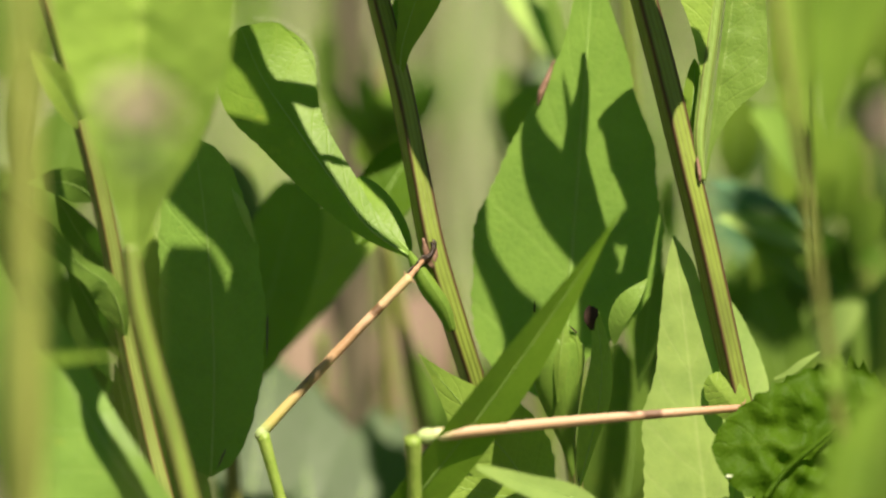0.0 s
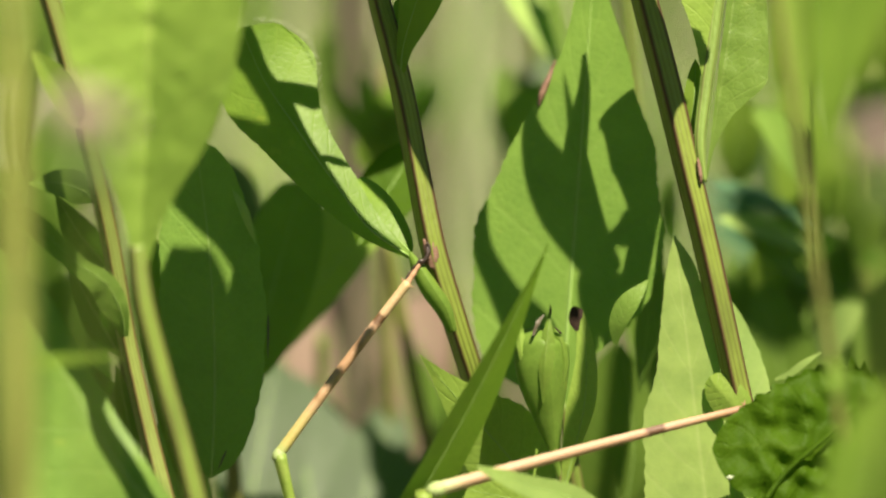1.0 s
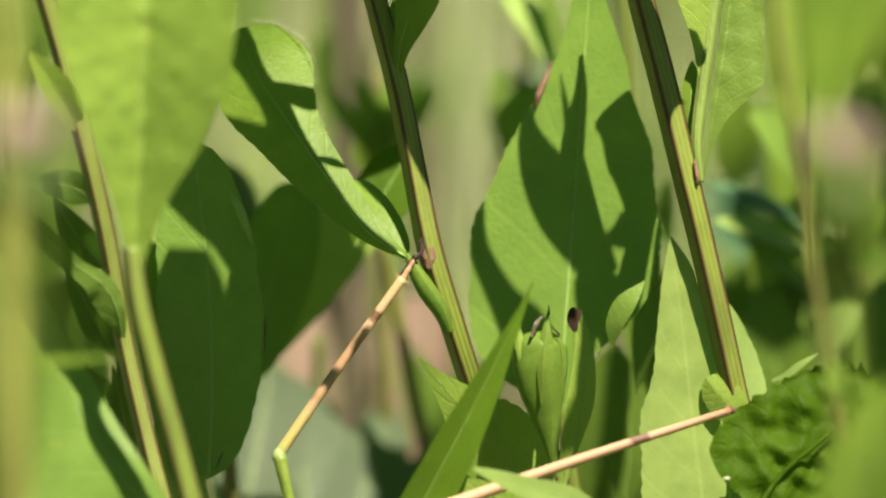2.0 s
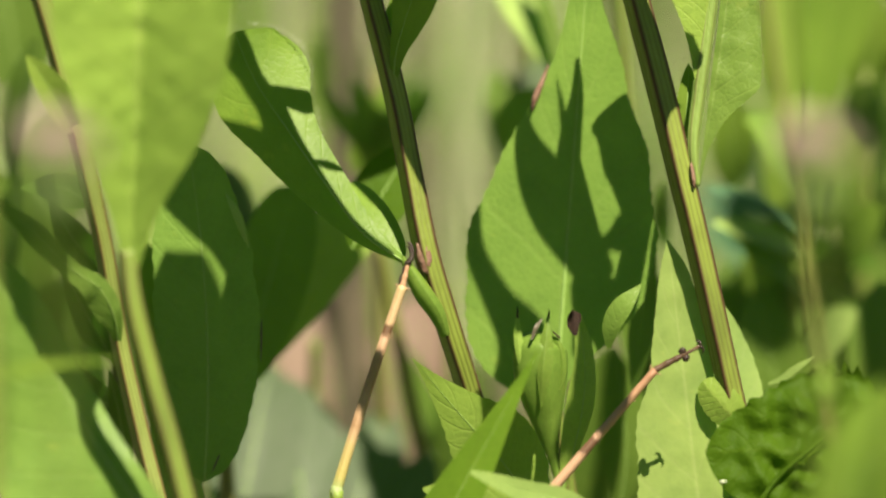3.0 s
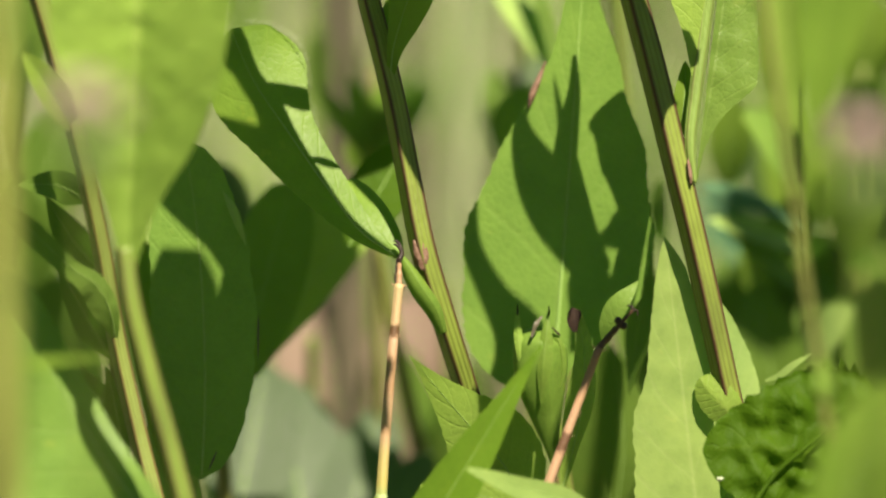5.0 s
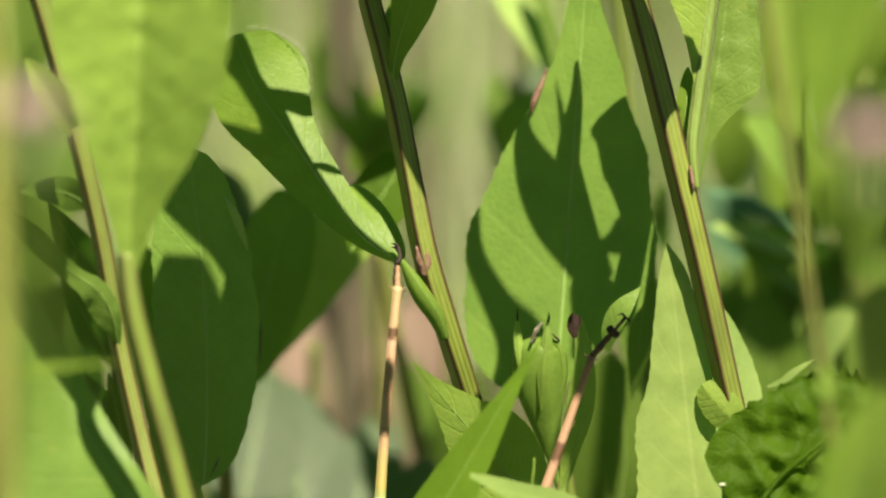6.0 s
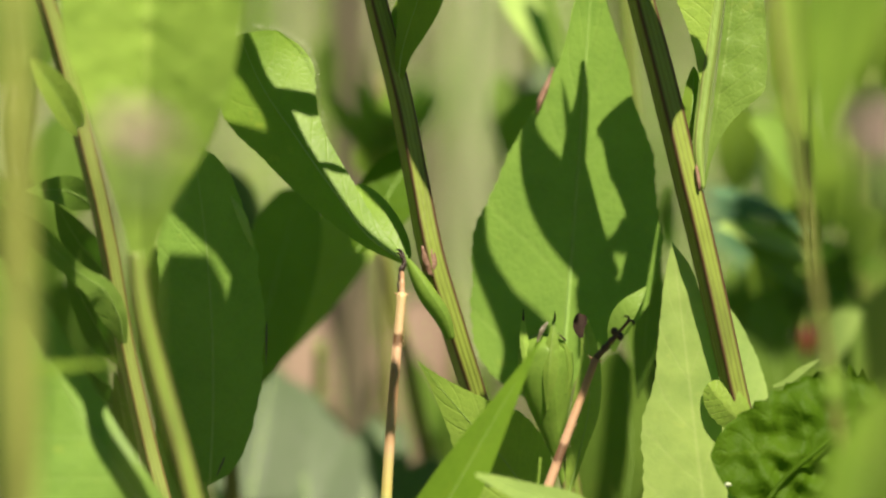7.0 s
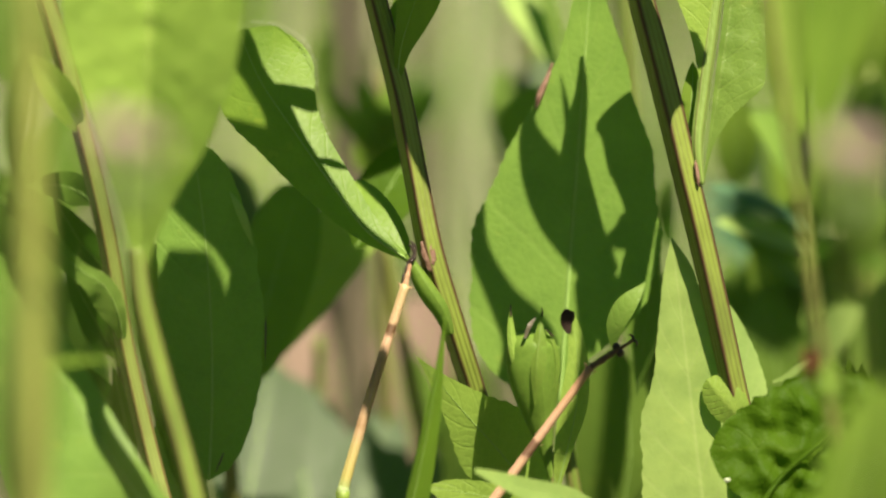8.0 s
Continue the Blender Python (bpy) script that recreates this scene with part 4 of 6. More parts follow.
def build_back_plants():
    """Blurred plants behind, each a stem with a few leaves."""
    rows = (
        # stem top, stem low, leaves: base, tip, width, material, roll
        (at(-11.6, 43.4, 260.0), at(-7.5, -44.8, 250.0), ((at(-10.7, 14.5, 255.0), at(-18.0, 30.6, 240.0), 11, LEAF_BACK, 10), (at(-10.3, 15.3, 255.0), at(-1.1, 22.5, 240.0), 6, LEAF_BACK, 20), (at(-9.9, 12.1, 255.0), at(-14.8, 21.7, 250.0), 9, LEAF_BACK, 0),
                                            (at(-9.5, 11.3, 255.0), at(-3.5, 25.7, 230.0), 8, LEAF_BACK, 40))),
        # LEAF_PALE here paints a sunlit leaf, LEAF_BACK beside it an unlit one
        (at(11.7, 51.4, 150.0), at(14.1, -44.8, 170.0), ((at(12.1, 8.9, 160.0), at(7.7, 25.7, 160.0), 9, LEAF_BACK, 20), (at(16.1, 25.3, 90.0), at(7.1, 40.2, 104.0), 6, LEAF_PALE, 0), (at(16.9, 23.3, 88.0), at(12.4, 40.2, 96.0), 4, LEAF_BACK, 60), (at(12.1, 19.3, 150.0), at(16.1, 30.6, 160.0), 7, LEAF_GREY, 0))),
        (at(24.1, 51.4, 90.0), at(31.8, -44.8, 100.0), ((at(29.4, -20.8, 95.0), at(30.2, -3.1, 80.0), 9, LEAF_BACK, 10), (at(30.2, -25.6, 95.0), at(24.9, -9.5, 80.0), 10, LEAF_BACK, 60))),
        (at(49.4, 19.3, 200.0), at(48.6, -44.8, 210.0), ((at(49.0, -6.3, 200.0), at(36.2, 3.3, 190.0), 8, LEAF_TEAL, 60), (at(49.0, -2.3, 200.0), at(36.6, 8.9, 200.0), 9, LEAF_TEAL, 40), (at(49.0, 0.9, 200.0), at(44.6, 19.3, 190.0), 13, LEAF_GREY, 10),
                                             (at(49.0, -22.4, 200.0), at(41.4, -2.3, 190.0), 17, LEAF_BACK, 10), (at(49.0, -22.4, 205.0), at(51.0, -0.7, 200.0), 15, LEAF_BACK, -10))),
        (at(60.6, 27.4, 220.0), at(59.0, -44.8, 230.0), ((at(59.8, 1.7, 220.0), at(56.6, 17.7, 210.0), 12, LEAF_PALE, 10), (at(59.8, -16.0, 220.0), at(55.8, -6.3, 200.0), 12, LEAF_PALE, 30), (at(59.8, -9.5, 220.0), at(64.7, 11.3, 220.0), 13, LEAF_BACK, 10), (at(59.8, 9.7, 240.0), at(63.0, 25.7, 240.0), 15, LEAF_BACK, 10),
                                             (at(59.7, -25.6, 220.0), at(65.5, -7.9, 210.0), 14, LEAF_GREY, 0))),
        (at(-28.4, 11.3, 110.0), at(-29.2, -44.8, 120.0), ((at(-27.6, -2.0, 110.0), at(-34.0, 12.5, 100.0), 12, LEAF_GREY, 20), (at(-29.2, -41.6, 96.0), at(-24.4, -16.0, 112.0), 15, LEAF_GREY, 0))),
        (at(-18.0, -12.8, 120.0), at(-18.0, -52.9, 140.0), ((at(-18.0, -46.4, 105.0), at(-22.8, -17.6, 122.0), 17, LEAF_GREY, 0), (at(-15.6, -46.4, 104.0), at(-7.5, -22.4, 120.0), 12, LEAF_GREY, 20), (at(-11.6, -47.2, 90.0), at(-1.1, -28.8, 100.0), 9, LEAF_GREY, 0))),
        (at(1.3, -4.7, 160.0), at(1.3, -52.9, 170.0), ((at(1.3, -36.8, 160.0), at(-6.7, -12.8, 150.0), 8, LEAF_BACK, 30), (at(1.3, -36.8, 160.0), at(4.5, -16.0, 150.0), 10, LEAF_BACK, 0))),
        (at(25.3, -28.8, 76.0), at(24.5, -52.9, 80.0), ((at(24.5, -41.6, 70.0), at(23.7, -13.6, 60.0), 13, LEAF_BACK, 0), (at(24.5, -41.6, 75.0), at(31.8, -20.8, 60.0), 9, LEAF_BACK, 0))),
        (at(-61.3, 43.4, 110.0), at(-58.1, -52.9, 120.0), ((at(-58.9, -9.5, 110.0), at(-62.9, 11.3, 100.0), 14, LEAF_BACK, 10), (at(-58.9, -20.8, 110.0), at(-50.1, -3.1, 100.0), 14, LEAF_BACK, 0), (at(-58.9, 0.9, 110.0), at(-52.5, 20.9, 110.0), 12, LEAF_BACK, 20), (at(-59.7, 22.5, 110.0), at(-62.1, 40.2, 110.0), 14, LEAF_BACK, 0),
                                          (at(-58.5, -33.6, 110.0), at(-50.9, -14.4, 100.0), 12, LEAF_GREY, 0))),
    )
    for top, low, leaves in rows:
        p = thing("back_plant", foot_below(low, 0, 6), "out-of-focus green plant behind", "plant", "plants behind")
        stalk(p, [top, top.lerp(low, 0.35), top.lerp(low, 0.7), low], [0.8, 0.9, 1.0, 1.1], STEM_SOFT, ribs=4)
        for base, tip, w, mat, roll in leaves:
            leaf(p, base, tip, w, mat, roll=0 if mat in (LEAF_GREY, LEAF_PALE) else roll, normal=(0.2, -0.8, 0.6) if mat in (LEAF_GREY, LEAF_PALE) else (0, -1, 0), peak=0.5, fold=8, arch=0.03, rows=20, cols=8)
    p = thing("back_plant", foot_below(at(47.0, -52.9, 125.0), 0, 6), "out-of-focus dark green plant in shade behind", "plant", "plants behind")
    stalk(p, [at(47.0, -4.7, 120.0), at(47.4, -28.8, 122.0), at(47.0, -52.9, 125.0)], [0.9, 1.0, 1.1], STEM_SOFT, ribs=4)
    for base, tip, w in ((at(47.0, -25.6, 120.0), at(44.6, 0.9, 112.0), 12), (at(47.4, -28.8, 120.0), at(51.4, -2.3, 112.0), 11), (at(46.6, -27.2, 122.0), at(40.2, -1.5, 118.0), 10), (at(47.2, -14.4, 120.0), at(57.4, 0.1, 110.0), 9), (at(49.4, -28.0, 92.0), at(44.8, -5.0, 90.0), 11), (at(57.4, -26.0, 104.0), at(53.9, -3.9, 102.0), 12), (at(63.5, -26.0, 96.0), at(62.4, -4.1, 95.0), 12)):
        leaf(p, base, tip, w, LEAF_BACK, peak=0.5, fold=10, rows=20, cols=8)
    p = thing("back_plant", foot_below(at(52.6, -52.9, 92.0), 0, 6), "out-of-focus plant with slender leaves behind", "plant", "plants behind")
    stalk(p, [at(51.4, 23.3, 90.0), at(51.8, -12.8, 90.0), at(52.6, -52.9, 92.0)], [0.4, 0.4, 0.4], STEM_SOFT, ribs=4)
    for base, tip, w, mat in ((at(51.5, 2.5, 88.0), at(37.2, 9.3, 78.0), 3.2, LEAF_TEAL), (at(51.7, -0.7, 88.0), at(38.3, 3.9, 80.0), 4.6, LEAF_PALE), (at(51.4, 8.9, 92.0), at(43.4, 19.7, 86.0), 7, LEAF_BROAD), (at(51.4, 14.5, 95.0), at(43.0, 18.3, 90.0), 5.5, LEAF),
                              (at(51.7, -6.3, 88.0), at(40.6, 2.5, 82.0), 4, LEAF_BACK), (at(51.8, -16.0, 90.0), at(59.0, -8.3, 84.0), 7, LEAF_PALE)):
        leaf(p, base, tip, w, mat, normal=(0.1, -0.8, 0.6), peak=0.5, fold=10, rows=20, cols=8)
    p = thing("back_plant", foot_below(at(-7.5, -52.9, 125.0), 0, 6), "out-of-focus dark green plant with narrow leaves behind", "plant", "plants behind")
    stalk(p, [at(-9.3, 25.7, 112.0), at(-8.7, -4.7, 115.0), at(-7.5, -52.9, 125.0)], [0.7, 0.8, 1.0], STEM_BROWN, ribs=4)
    for base, tip, w in ((at(-9.3, 12.0, 112.0), at(-17.2, 23.3, 106.0), 2.6), (at(-9.1, 12.8, 112.0), at(-12.6, 24.8, 108.0), 3.6), (at(-9.1, 12.1, 112.0), at(-1.0, 22.7, 108.0), 3.2), (at(-9.3, 14.4, 112.0), at(-7.5, 23.3, 110.0), 5), (at(-9.3, 11.3, 112.0), at(-13.0, 15.4, 108.0), 5), (at(-9.0, 15.3, 112.0), at(-4.5, 20.1, 108.0), 4)):
        leaf(p, base, tip, w, LEAF, normal=(0, -1, 0), peak=0.5, fold=8, rows=20, cols=8)
    p = thing("back_plant", foot_below(at(25.7, -44.8, 52.0), 0, 6), "out-of-focus plant with a grey-green leaf behind the bud", "plant", "plants behind")
    stalk(p, [at(25.3, -32.8, 48.0), at(25.5, -38.4, 50.0), at(25.7, -44.8, 52.0)], [0.7, 0.8, 0.9], STEM_SOFT, ribs=4)
    blade(p, [at(25.3, -36.8, 46.0), at(26.3, -28.8, 44.0), at(25.7, -20.8, 43.0), at(24.4, -13.7, 42.0)], ((0, 0.5, 0.5), (0.35, 3.6, 3.6), (0.7, 2.6, 3.0), (1, 0.1, 0.1)), LEAF_BACK, face=(0.1, -0.9, 0.4), seed=16)
    p = thing("back_plant", foot_below(at(-42.8, -44.8, 36.0), 0, 6), "shaded green plant behind the slim stem", "plant", "plants behind")
    stalk(p, [at(-50.9, 16.1, 28.0), at(-47.6, -4.7, 30.0), at(-44.8, -28.8, 34.0), at(-42.8, -44.8, 36.0)], [0.5, 0.6, 0.7, 0.8], STEM_SOFT, ribs=4)
    for spine, w in (([at(-48.0, -3.1, 30.0), at(-51.7, 0.9, 22.0), at(-55.7, 7.3, 16.0)], 2.8), ([at(-46.4, -16.0, 32.0), at(-50.1, -9.5, 22.0), at(-54.2, -1.7, 14.0)], 2.4), ([at(-45.6, -23.2, 33.0), at(-50.9, -19.2, 20.0), at(-58.9, -12.0, 8.0)], 2.2), ([at(-44.6, -31.2, 34.0), at(-45.6, -24.0, 26.0), at(-47.2, -16.8, 20.0)], 1.8), ([at(-49.3, 6.5, 29.0), at(-54.1, 8.9, 20.0), at(-59.7, 8.9, 12.0)], 2.4)):
        blade(p, spine, ((0, 0.3, 0.3), (0.35, w, w, 8, 8), (0.65, w * 0.8, w * 0.8, 8, 8), (1, 0.1, 0.1)), LEAF_BACK, rows=20, cols=8, seed=33)
    p = thing("back_plant", foot_below(at(19.7, -44.8, 76.0), 0, 6), "out-of-focus shaded plant with a drooping leaf behind", "plant", "plants behind")
    stalk(p, [at(16.1, 25.7, 72.0), at(18.1, -4.7, 74.0), at(19.7, -44.8, 76.0)], [0.6, 0.7, 0.8], STEM_SOFT, ribs=4)
    blade(p, [at(16.5, 21.3, 72.0), at(13.7, 21.1, 71.0), at(11.6, 18.9, 70.0), at(9.5, 13.6, 70.0)], ((0, 0.4, 0.4), (0.3, 2.6, 2.6), (0.55, 3.6, 3.6), (0.85, 1.8, 1.8), (1, 0.1, 0.1)), LEAF, rib=False, seed=31)
    p = thing("back_plant", foot_below(at(57.4, -44.8, 130.0), 0, 6), "out-of-focus plant with sunlit leaves behind", "plant", "plants behind")
    stalk(p, [at(55.8, 3.3, 128.0), at(56.6, -20.8, 130.0), at(57.4, -44.8, 130.0)], [0.7, 0.8, 0.9], STEM_SOFT, ribs=4)
    for a, b, w in ((at(55.0, -16.0, 120.0), at(60.6, -6.3, 112.0), 6), (at(56.6, -1.5, 125.0), at(62.6, 6.5, 118.0), 8), (at(45.4, -6.3, 105.0), at(43.8, 3.3, 96.0), 9), (at(47.8, -2.3, 110.0), at(51.8, 7.3, 104.0), 8), (at(41.4, 8.9, 112.0), at(40.6, 22.5, 104.0), 7.4), (at(51.4, 0.1, 165.0), at(49.0, 23.3, 160.0), 12), (at(59.8, 21.7, 170.0), at(61.0, 37.0, 165.0), 12), (at(54.6, 3.3, 175.0), at(57.8, 17.7, 170.0), 10), (at(50.2, 19.3, 190.0), at(48.2, 37.0, 185.0), 11)):
        leaf(p, a, b, w, LEAF_PALE if w < 7 else LEAF, normal=(0.1, -0.8, 0.6), peak=0.5, fold=8, rows=20, cols=8)
    p = thing("back_plant", foot_below(at(59.8, -44.8, 150.0), 0, 6), "out-of-focus green plant behind, leaves turned from the sun to look dark", "plant", "plants behind")
    stalk(p, [at(60.2, 25.7, 148.0), at(60.0, -4.7, 150.0), at(59.8, -44.8, 150.0)], [0.8, 0.9, 1.0], STEM_SOFT, ribs=4)
    # leaves faced away from the sun so that these spots render as shade
    for a, b, w in ((at(60.2, 14.4, 100.0), at(61.0, 24.1, 96.0), 9), (at(31.8, 0.1, 92.0), at(32.2, 9.9, 88.0), 5), (at(-60.5, 8.9, 90.0), at(-57.3, 30.6, 84.0), 7), (at(-61.3, -6.3, 95.0), at(-59.3, 11.3, 90.0), 8), (at(61.0, -3.1, 140.0), at(57.4, 4.9, 134.0), 9), (at(57.8, -7.1, 118.0), at(55.0, 2.5, 112.0), 12), (at(49.0, -16.8, 100.0), at(47.4, -6.3, 96.0), 8)):
        leaf(p, a, b, w, LEAF_BACK, normal=(-0.9, -0.5, -0.4), peak=0.5, fold=8, rows=20, cols=8)
    for a, b in ((at(4.2, 47.4, 300.0), at(3.4, -60.9, 310.0)), (at(-22.4, 47.4, 340.0), at(-21.6, -60.9, 340.0))):
        p = thing("dry_grass_stalk", foot_below(b), "pale dry grass stalk far behind", "grass", "dry grass stalks")
        stalk(p, [a, a.lerp(b, 0.5), b], [0.5, 0.6, 0.7], GRASS_DRY, ribs=3)
    for top, low in ((at(-31.0, -20.8, 60.0), at(-29.8, -44.8, 64.0)), (at(-9.0, 1.7, 100.0), at(-1.1, -36.8, 110.0))):
        p = thing("thin_stalk", foot_below(low), "thin brownish green stalk behind", "plant", "thin stalks")
        stalk(p, [top, top.lerp(low, 0.5), low], [1.0, 1.1, 1.2], STEM_BROWN, ribs=3)
    for x0, x1 in ((at(-14.9, 51.4, 190.0), at(-13.0, -60.9, 200.0)), (at(-11.6, 51.4, 220.0), at(-10.7, -60.9, 220.0)), (at(-16.8, 51.4, 330.0), at(-14.8, -60.9, 340.0)), (at(-12.8, 51.4, 350.0), at(-11.6, -60.9, 350.0)), (at(24.5, 51.4, 320.0), at(27.0, -60.9, 330.0)), (at(-21.2, 51.4, 380.0), at(-22.8, -60.9, 380.0)), (at(-3.1, 51.4, 420.0), at(-1.9, -60.9, 420.0)), (at(-3.9, 45.0, 300.0), at(-2.6, -36.8, 300.0)), (at(9.7, 45.0, 330.0), at(8.5, -36.8, 330.0))):
        p = thing("dead_stalk", foot_below(x1), "dry brown dead stalk", "plant", "dead stalks")
        stalk(p, [x0, x0.lerp(x1, 0.5), x1], [1.2, 1.35, 1.5], DEAD_STALK, ribs=3)


def build_thicket():
    """The far thicket: thousands of small leaves on a rising bank of growth."""
    rng = random.Random(11)
    for name, mat, count, seed_row in (("far_green_growth", LEAF_BACK, 2600, 0), ("far_pale_growth", LEAF_PALE, 2400, 1), ("far_dry_grass", GRASS_DRY, 1500, 2)):
        verts, faces, uvs = [], [], []
        for i in range(count):
            y = rng.uniform(2.3, 5.5)
            x = rng.uniform(-0.5, 0.5) * y * 0.6
            h = rng.uniform(0.0, 0.5) * (0.4 + 0.2 * math.sin(x * 9 + seed_row * 2))
            long, wide = (rng.uniform(0.03, 0.07), rng.uniform(0.012, 0.024)) if seed_row < 2 else (rng.uniform(0.1, 0.25), 0.004)
            m = pose(x, y, h, rng.uniform(20, 100) if seed_row < 2 else rng.uniform(70, 100), rng.uniform(-30, 30), rng.uniform(0, 360))
            k = len(verts)
            for px, py, pz in ((0, 0, 0), (-0.5, 0.45, 0.1), (0, 0.5, 0), (0.5, 0.45, 0.1), (0, 1, -0.1)):
                verts.append(m @ Vector((px * wide, py * long, pz * wide)))
                uvs.append((px + 0.5, py))
            faces += [(k, k + 2, k + 1), (k, k + 3, k + 2), (k + 1, k + 2, k + 4), (k + 2, k + 3, k + 4)]
        tagged(new(name, raw_mesh(name, verts, faces, uvs, mat)), "blurred far growth of leaves and grass", "undergrowth", kind="stuff")


def build_sky_blocking_growth():
    """Growth added all round, beside and behind the lens, to block skylight and bounce green; clear of the view and of
    the sun's way.
    """
    rng = random.Random(21)
    middle, sunward = at(0, 0, 0), SUN_WAY.normalized()
    verts, faces, uvs = [], [], []
    while len(verts) < 5 * 15000:
        a, r = rng.uniform(0, 2 * math.pi), 3.6 * rng.uniform(0.03, 1.0)
        x, y = r * math.cos(a), 0.8 + r * math.sin(a)
        z = rng.uniform(0.0, 1.0) ** 0.8 * (0.85 if y < 2.2 else 0.2) * (1 - (r / 4.2) ** 2)
        p = Vector((x, y, z))
        if abs(x) < 0.16 + 0.06 * max(y, 0) and y > -0.25 and z > 0.02 or abs(x) < 0.3 and 0.8 < y < 1.7:
            continue
        rel = p - middle
        if rel.dot(sunward) > 0 and (rel - sunward * rel.dot(sunward)).length < 0.26:
            continue
        long, wide = rng.uniform(0.04, 0.08), rng.uniform(0.014, 0.026)
        m = pose(x, y, z, rng.uniform(10, 90), rng.uniform(-30, 30), rng.uniform(0, 360))
        k = len(verts)
        for px, py, pz in ((0, 0, 0), (-0.5, 0.45, 0.1), (0, 0.5, 0), (0.5, 0.45, 0.1), (0, 1, -0.1)):
            verts.append(m @ Vector((px * wide, py * long, pz * wide)))
            uvs.append((px + 0.5, py))
        faces += [(k, k + 2, k + 1), (k, k + 3, k + 2), (k + 1, k + 2, k + 4), (k + 2, k + 3, k + 4)]
    tagged(new("meadow_growth", raw_mesh("meadow_growth", verts, faces, uvs, LEAF_BACK)), "dense green growth added out of view to block and tint skylight", "undergrowth", kind="stuff")


def build_shade_casters():
    """An unseen plant added nearer the sun, over the top of the view, its leaves shaped to dapple the ones below."""
    p = thing("unseen_shade_caster", foot_below(at(89.5, -84.9, -54.0), 0, 0), "unseen leaves added to cast shade on the plants below", "plant")
    stalk(p, [at(81.5, 147.7, -58.0), at(83.9, 91.5, -56.0), at(86.3, 27.4, -55.0), at(89.5, -84.9, -54.0)], [1.4, 1.6, 1.8, 2.0], STEM)
    # over the broad dappled leaf
    shade(p, [at(22.1, -4.7, 20.0), at(18.9, -0.3, 20.0), at(16.1, 4.1, 20.0), at(12.9, 11.3, 20.0), at(11.9, 16.5, 20.0), at(11.6, 20.5, 20.0)], 66, ((0, 1.6, 3.2), (0.2, 2.1, 4.8), (0.387, 3.0, 4.8), (0.67, 2.6, 4.2), (0.863, 1.6, 1.0), (1, 0.1, 0.1)))
    shade(p, [at(18.3, 1.7, 20.0), at(17.6, 13.7, 20.0), at(16.8, 19.3, 20.0), at(16.0, 24.1, 20.0)], 68, ((0, 1.6, 1.6), (0.54, 0.6, 1.0), (0.79, 0.3, 0.7), (1, 0.05, 0.05)))
    shade(p, [at(22.0, 1.4, 20.0), at(23.6, 1.7, 20.0), at(27.4, 3.3, 20.0)], 72, ((0, 0.1, 0.1), (0.4, 1.1, 2.4), (0.8, 2.4, 3.2), (1, 1.6, 1.6)))
    shade(p, [at(20.2, -14.2, 20.0), at(21.0, -8.7, 20.0), at(23.3, -3.1, 20.0)], 84, ((0, 1.4, 1.3), (0.45, 2.2, 1.6), (0.8, 4.0, 2.4), (1, 3.2, 2.4)))
    shade(p, [at(11.6, -20.8, 20.0), at(11.4, -12.8, 20.0), at(7.7, -6.3, 20.0), at(5.0, 0.1, 20.0), at(5.0, 8.1, 20.0)], 86, ((0, 4.8, 4.0), (0.26, 3.4, 4.8), (0.5, 2.2, 2.4), (0.72, 2.0, 1.1), (0.88, 1.0, 0.6), (1, 0.05, 0.05)))
    # over the tall stem's upper part
    shade(p, [at(-2.1, 7.1, 0.0), at(-5.8, 20.9, 0.0), at(-7.5, 30.6, 0.0), at(-8.3, 38.6, 0.0)], 64, ((0, 0.5, 0.5), (0.15, 2.4, 1.9), (0.5, 3.2, 3.2), (0.8, 4.8, 7.2), (1, 4.0, 7.2)))
    # over the long folded leaf
    shade(p, [at(-7.5, -2.3, 0.0), at(-13.2, 2.5, 0.0), at(-19.2, 10.5, 1.0), at(-25.2, 20.1, 3.0), at(-27.6, 26.2, 4.0), at(-29.6, 31.8, 5.0)], 62, ((0, 2.4, 0.8), (0.18, 4.8, 1.4), (0.42, 4.8, 2.3), (0.56, 2.1, 2.9), (0.69, 0.5, 3.5), (0.84, 1.3, 2.2), (0.95, 2.4, 1.9), (1, 1.0, 1.3)))
    shade(p, [at(-25.5, 23.3, 3.0), at(-21.2, 23.0, 3.0), at(-16.4, 22.1, 3.0)], 60, ((0, 1.6, 1.6), (0.5, 2.2, 2.4), (0.85, 1.9, 2.1), (1, 0.2, 0.2)))
    shade(p, [at(-18.3, 12.7, 1.0), at(-16.0, 12.8, 1.0), at(-13.3, 12.6, 1.0)], 58, ((0, 0.5, 0.5), (0.5, 1.0, 1.0), (1, 0.4, 0.4)))
    # over the dark leaves behind
    shade(p, [at(-31.6, -25.6, 54.0), at(-25.2, -11.2, 54.0), at(-19.2, 0.1, 54.0), at(-15.6, 11.3, 54.0), at(-14.0, 21.7, 54.0)], 106, ((0, 4.8, 4.8), (0.25, 8.0, 5.6), (0.5, 9.6, 10.4), (0.75, 8.8, 9.6), (0.92, 5.6, 7.2), (1, 2.4, 3.2)))
    shade(p, [at(-41.9, 10.3, 8.0), at(-34.8, 5.1, 8.0), at(-30.8, 2.3, 8.0), at(-23.6, -1.2, 8.0)], 72, ((0, 8.8, 2.7), (0.4, 9.6, 3.0), (0.6, 8.8, 3.2), (0.85, 4.8, 4.8), (1, 0.4, 0.4)))
    shade(p, [at(-26.8, -24.0, 8.0), at(-27.4, -9.5, 8.0), at(-27.9, 1.7, 8.0)], 88, ((0, 4.8, 4.8), (0.5, 3.7, 4.0), (0.8, 3.0, 3.2), (1, 1.1, 1.6)))
